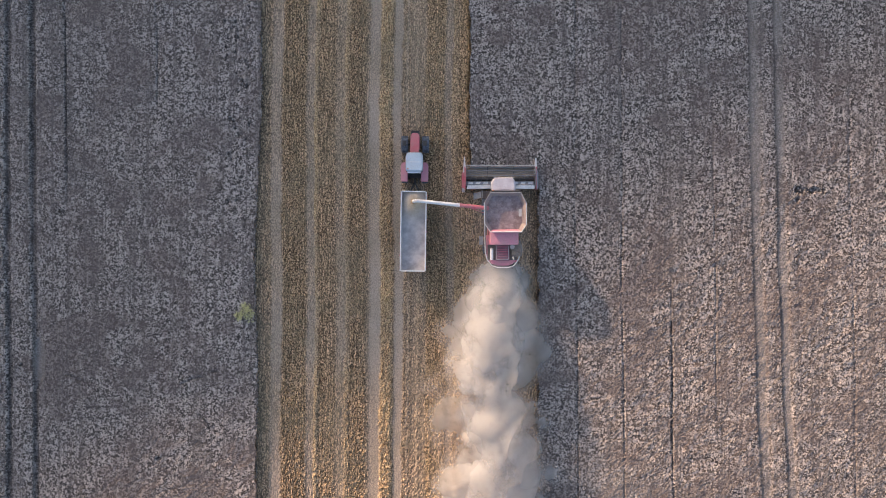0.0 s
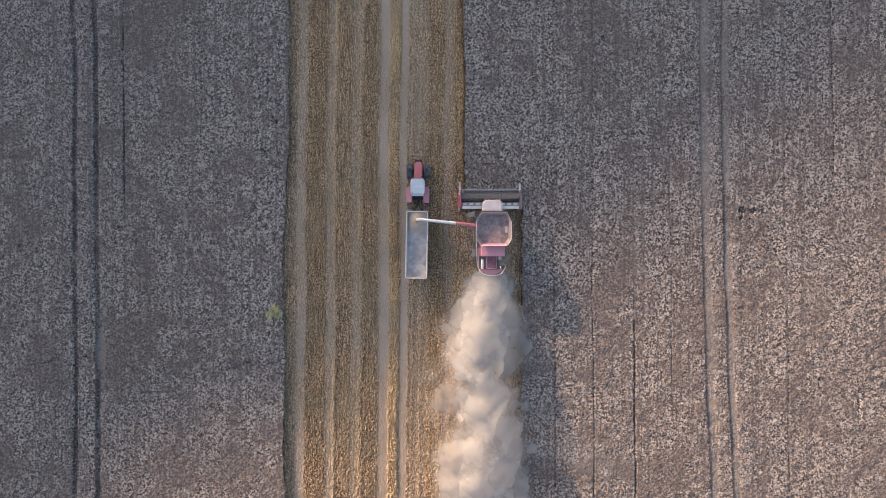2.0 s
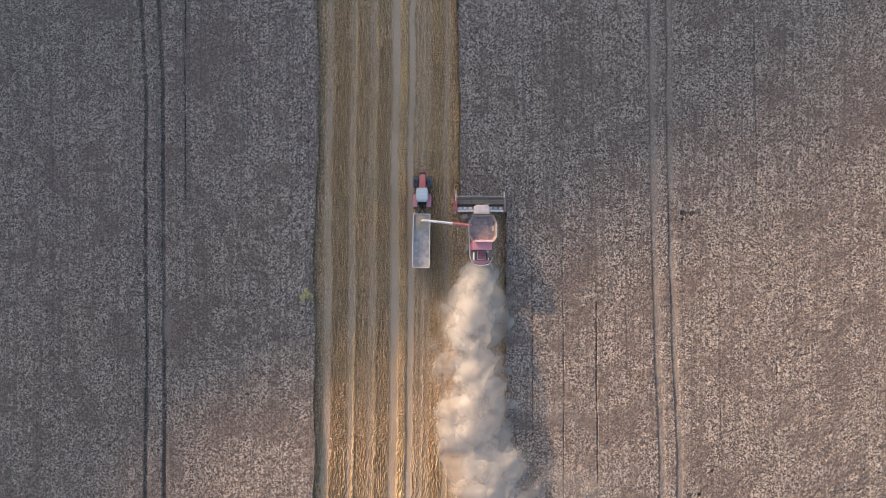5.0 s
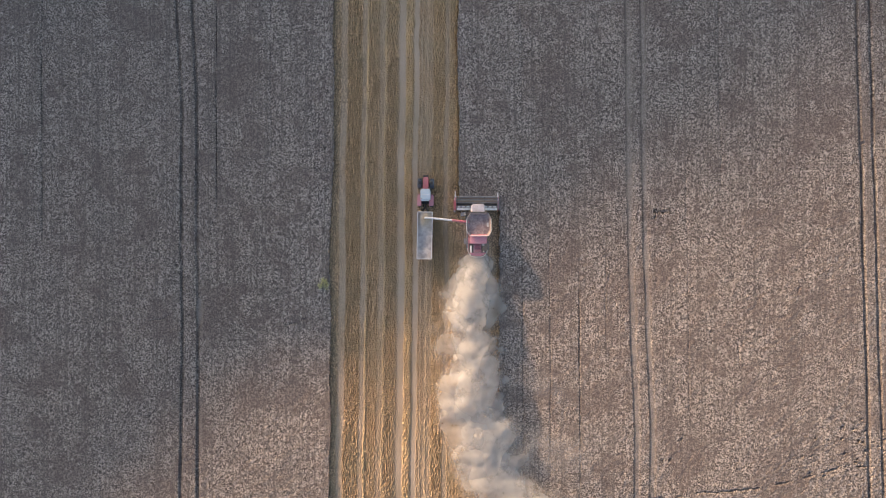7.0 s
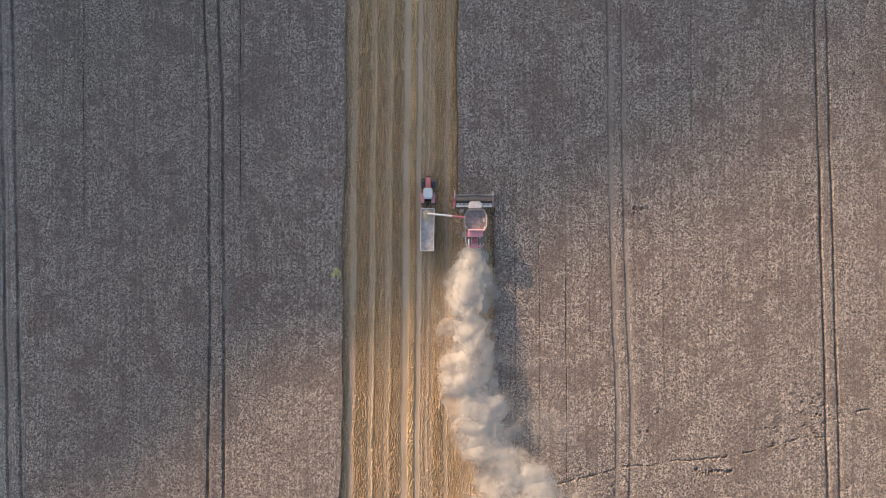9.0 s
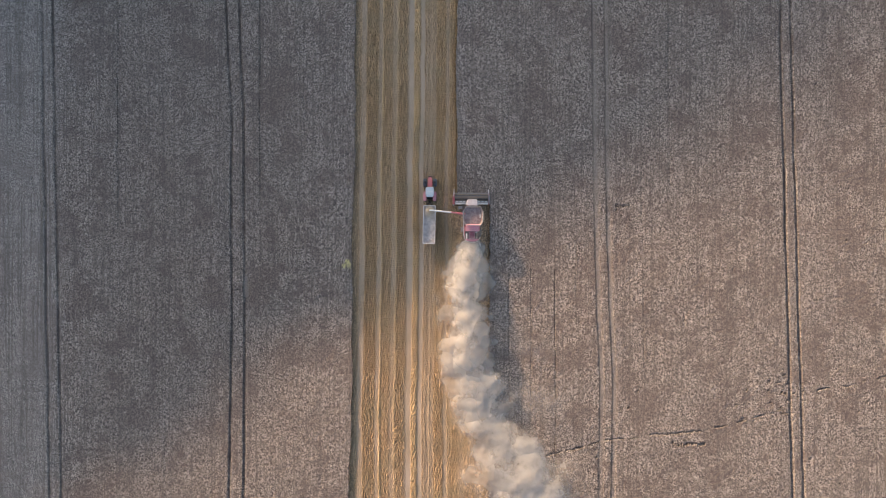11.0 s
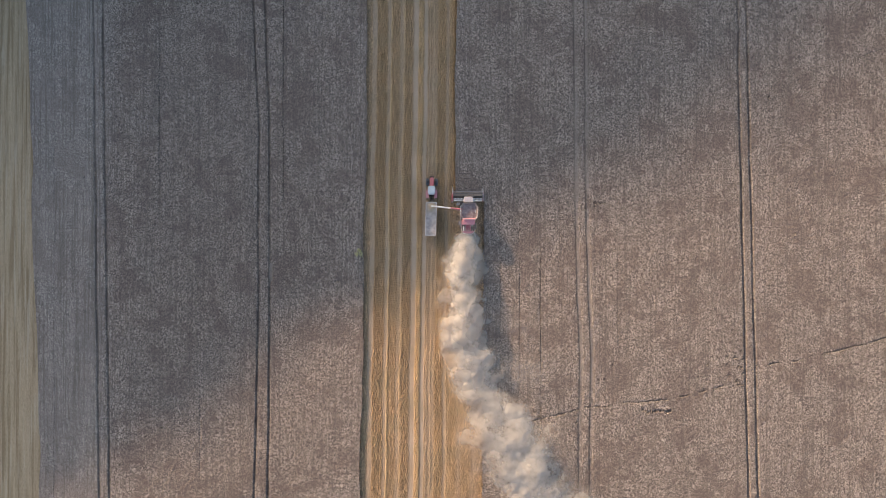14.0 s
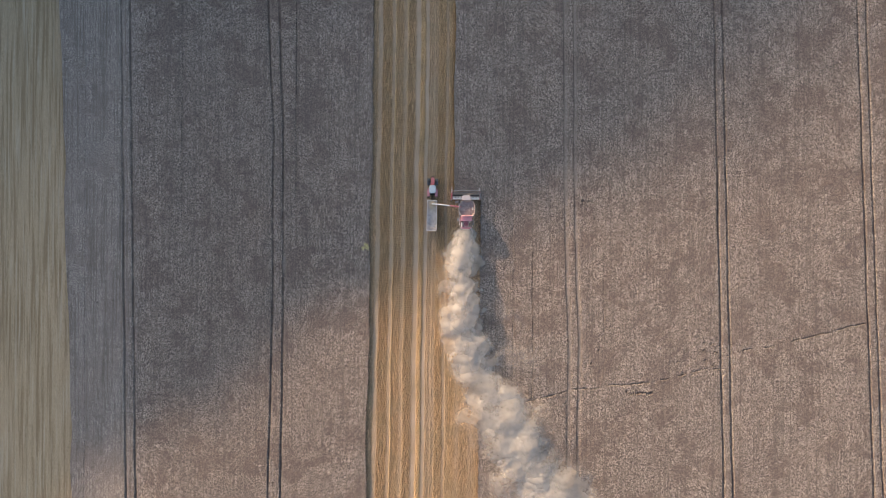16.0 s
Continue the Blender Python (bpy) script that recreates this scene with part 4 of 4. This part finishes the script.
# ------------------------------------------------------------ grain trailer
def trailer():
    root = new("grain_trailer")
    root.matrix_world = TRAILER
    w, l = 1.2, 3.84
    part("floor", box(-w, w, -l, l, 1.15, 1.25, 0.02), DARK, root)
    for s in (-1, 1):
        side = part("side_wall", box(s * w - 0.03, s * w + 0.03, -l, l, 1.2, 2.85, 0.015), GREY, root, "tall grey steel side wall")
        part("top_rail", box(s * w - 0.06, s * w + 0.06, -l, l, 2.85, 2.97, 0.03), WHITE, side, "pale top rail")
        for k in range(7):
            y = -l + 0.35 + k * (2 * l - 0.7) / 6
            part("stake", box(s * (w + 0.075) - 0.045, s * (w + 0.075) + 0.045, y - 0.05, y + 0.05, 1.2, 2.84, 0.01), RED, side)
    for s in (-1, 1):
        end = part("end_wall", box(-w + 0.04, w - 0.04, s * l - 0.03, s * l + 0.03, 1.2, 2.85, 0.015), GREY, root, "grey steel end wall")
        part("top_rail", box(-w + 0.06, w - 0.06, s * l - 0.06, s * l + 0.06, 2.85, 2.96, 0.03), WHITE, end, "pale top rail")
    for s in (-1, 1):
        part("frame_beam", box(s * 0.45 - 0.08, s * 0.45 + 0.08, -l, l + 0.1, 0.9, 1.15, 0.02), RED, root)
        for y in (-1.9, -0.55):
            wheel(root, s * 0.98, y, 0.55, 0.42, WHITE, 14)
    for y in (-1.9, -0.55):
        part("axle", rod((-0.95, y, 0.55), (0.95, y, 0.55), 0.08), DARK, root)
        part("axle_stand", box(-0.5, 0.5, y - 0.15, y + 0.15, 0.6, 0.92, 0.02), DARK, root)
    part("drawbar", tube([(0.5, l, 0.95), (0.05, l + 1.0, 0.7), (0.0, l + 1.55, 0.6)], 0.07), DARK, root, "dark drawbar to the tractor")
    part("drawbar", tube([(-0.5, l, 0.95), (-0.05, l + 1.0, 0.7), (0.0, l + 1.55, 0.6)], 0.07), DARK, root)
    part("jack", rod((0.25, l + 0.5, 0.3), (0.25, l + 0.5, 1.1), 0.05), GREY, root)
    return tagged(root, "long grey grain trailer with pale rails, filling with wheat", "trailer")


TRAILER = pose(-8.68, 3.52, 0, 0, 0, -0.9)
tractor()
trailer()


def grain_load():
    """Wheat in the trailer: a fresh heap under the spout that runs down to the rear."""
    X, Y = np.meshgrid(np.linspace(-1.16, 1.16, 40), np.linspace(-3.8, 3.8, 110))
    d = np.hypot(X - 0.08, (Y - 2.8) * 0.8)
    Z = 2.0 + 0.75 * np.exp(-(d / 1.2) ** 2) + 0.25 * step(Y, -3.0, 2.5) + 0.05 * soft_noise(X, Y, 71, 0.5)
    Z += 0.28 * step(-Y, 1.9 + 0.5 * X, 2.9 + 0.5 * X)
    fresh = np.clip(np.exp(-(d / 1.15) ** 2) * 0.95, 0, 1)
    ob = sheet("grain_load", X, Y, Z, GRAIN, True, fresh=fresh)
    ob.matrix_world = TRAILER
    tagged(ob, "dusty wheat grain heaped in the trailer, golden under the spout", "grain", "", "stuff")
    bm = bmesh.new()
    rod((-8.7, 6.33, 3.6), (-8.72, 6.3, 2.4), 0.14, 0.22, bm, 12)
    r = random.Random(4)
    for k in range(120):
        a, q = r.uniform(0, 6.28), r.random()
        p = Vector((-8.71 + math.cos(a) * (0.14 + 0.2 * q) * r.random(), 6.32 + math.sin(a) * (0.14 + 0.2 * q), 3.55 - 1.1 * q))
        box(p.x - 0.02, p.x + 0.02, p.y - 0.02, p.y + 0.02, p.z - 0.03, p.z + 0.03, 0, bm)
    s = part("grain_stream", bm, GRAIN)
    a = s.data.attributes.new("fresh", "FLOAT", "POINT")
    a.data.foreach_set("value", np.ones(len(s.data.vertices), dtype=np.float32))
    tagged(s, "stream of golden grain falling from the auger spout into the trailer", "grain", "", "stuff")


grain_load()

# ------------------------------------------------------------ dust behind the combine
PLUME = [  # y, middle x, half width, height of the top, thickness
    (0.8, -0.1, 1.7, 2.4, 1.0), (-0.8, -0.2, 3.0, 3.4, 1.0), (-3.0, -0.6, 3.2, 4.6, 1.0), (-6.0, -1.3, 4.1, 5.4, 1.0), (-12.0, -1.6, 4.9, 6.2, 0.95),
    (-22.0, -0.9, 5.1, 5.6, 0.9), (-30.0, 0.9, 5.6, 4.6, 0.85), (-35.0, 2.4, 6.2, 4.0, 0.74), (-39.0, 4.8, 7.4, 3.9, 0.54), (-43.0, 7.8, 9.0, 3.8, 0.58),
    (-48.0, 10.2, 9.6, 3.8, 0.44), (-54.0, 13.0, 10.6, 3.8, 0.44), (-63.0, 18.6, 12.0, 4.2, 0.36), (-70.0, 22.5, 12.0, 4.0, 0.28), (-80.0, 28.0, 12.0, 3.6, 0.2),
]


def plume_at(y):
    py = [p[0] for p in PLUME][::-1]
    return [np.interp(y, py, [p[i] for p in PLUME][::-1]) for i in (1, 2, 3, 4)]


def dust_layer(name, seed, count, share, lift, material, swell, even):
    """A billowing hull over a crowd of round puffs that grow and thin out with distance."""
    r = np.random.default_rng(seed)
    X, Y = np.meshgrid(np.arange(-14, 44, 0.26), np.arange(-80, 1.4, 0.26))
    Z = np.full(X.shape, 0.4)
    D = np.zeros(X.shape)
    for k in range(count):
        y = 0.6 - 80.5 * r.random() ** 1.1 if k > 60 else 0.7 - 9.0 * r.random()
        mid, half, top, thick = plume_at(y)
        mid = mid + 0.9 * math.sin(y * 0.55 + seed) * min(1.0, -y / 15 + 0.1)
        size = (0.75 + 0.03 * -y) * r.choice([0.45, 0.8, 1.4]) * r.uniform(0.8, 1.25) * swell
        size = min(size, half * 0.6)
        x = mid + np.clip(r.normal() * 0.45, -0.95, 0.95) * half * share * min(1.0, 0.8 + -y / 40)
        side = max(0.0, 1 - ((x - mid) / (half * max(1.0, share))) ** 2)
        z = max(0.5, (top - size) * lift * (0.35 + 0.65 * side) * r.uniform(0.7, 1.1))
        d2 = (X - x) ** 2 + (Y - y) ** 2
        near = d2 < size * size * 5
        dome = 0.4 + (z + size * r.uniform(0.6, 1.0)) * np.exp(-d2[near] / (size * size * 1.1))
        Z[near] = np.maximum(Z[near], dome)
        D[near] += thick * r.uniform(0.4, 1.0) * np.exp(-d2[near] / (size * size * 0.6))
    T = (1 - np.exp(-1.5 * D)) * step(-Y, -1.5, -0.3)
    for _ in range(22):
        W = np.clip((-Y[1:-1, 1:-1] - 12) / 30, 0, 1)
        Z[1:-1, 1:-1] = Z[1:-1, 1:-1] * (1 - W) + W * (Z[:-2, 1:-1] + Z[2:, 1:-1] + Z[1:-1, :-2] + Z[1:-1, 2:]) / 4
    for _ in range(even):
        Z[1:-1, 1:-1] = (Z[1:-1, 1:-1] * 4 + Z[:-2, 1:-1] + Z[2:, 1:-1] + Z[1:-1, :-2] + Z[1:-1, 2:]) / 8
    grow = 0.55 + 0.3 * np.clip(-Y / 40, 0, 1)
    for size, much in ((0.55, 0.16), (1.1, 0.34), (2.3, 0.5), (4.5, 0.7)):
        Z += grow * much * (soft_noise(X, Y, seed + int(size * 10), size) - 0.5)
    keep = T[:-1, :-1] > 0.07
    return sheet(name, X, Y, np.maximum(Z, 0.35), material, True, keep, thick=T)


dust = new("dust_cloud")
THIN, THICK, LOW = dust_material("thin_dust", 0.44, 1.7), dust_material("thick_dust", 0.58, 1.4), dust_material("low_dust", 0.42, 1.5)
for name, seed, count, share, lift, mat_, swell, even in (
        ("top_dust", 11, 340, 0.75, 1.0, THIN, 1.0, 34), ("upper_dust", 17, 340, 0.82, 0.85, THIN, 1.0, 34),
        ("middle_dust", 12, 340, 0.85, 0.68, THICK, 1.1, 34), ("lower_dust", 23, 340, 0.95, 0.46, THICK, 1.25, 36),
        ("low_dust", 13, 320, 1.18, 0.25, LOW, 1.5, 36)):
    ob = dust_layer(name, seed, count, share, lift, mat_, swell, even)
    ob.parent = dust


def veil():
    """Thin dust hanging round the machine and drifting off beside the plume."""
    X, Y = np.meshgrid(np.arange(-13, 24, 0.4), np.arange(-46, 15, 0.4))
    puff = soft_noise(X, Y, 77, 6.5) * 0.6 + soft_noise(X, Y, 72, 1.7) * 0.3 + soft_noise(X, Y, 73, 0.8) * 0.1
    near = np.exp(-((X + 1.0) / 6.0) ** 2 - ((Y - 2.0) / 6.5) ** 2)
    mid = 5.2 + np.clip(-Y - 8, 0, 60) * 0.26
    side = np.exp(-((X - mid) / (4.5 + np.clip(-Y, 0, 50) * 0.14)) ** 2) * step(-Y, 10, 26) * (1 - step(-Y, 30, 46))
    T = np.clip(np.maximum(0.65 * near, 1.0 * side) * step(puff, 0.02, 0.80), 0, 1)
    Z = 5.4 + 1.2 * (puff - 0.5) - 2.4 * step(-Y, 4, 14)
    return sheet("dust_veil", X, Y, Z, VEIL, True, T[:-1, :-1] > 0.05, thick=T)


VEIL = dust_material("hanging_dust", 0.24, 1.0)
veil().parent = dust
tagged(dust, "billowing pale tan dust cloud trailing behind the combine", "dust cloud", "", "stuff")
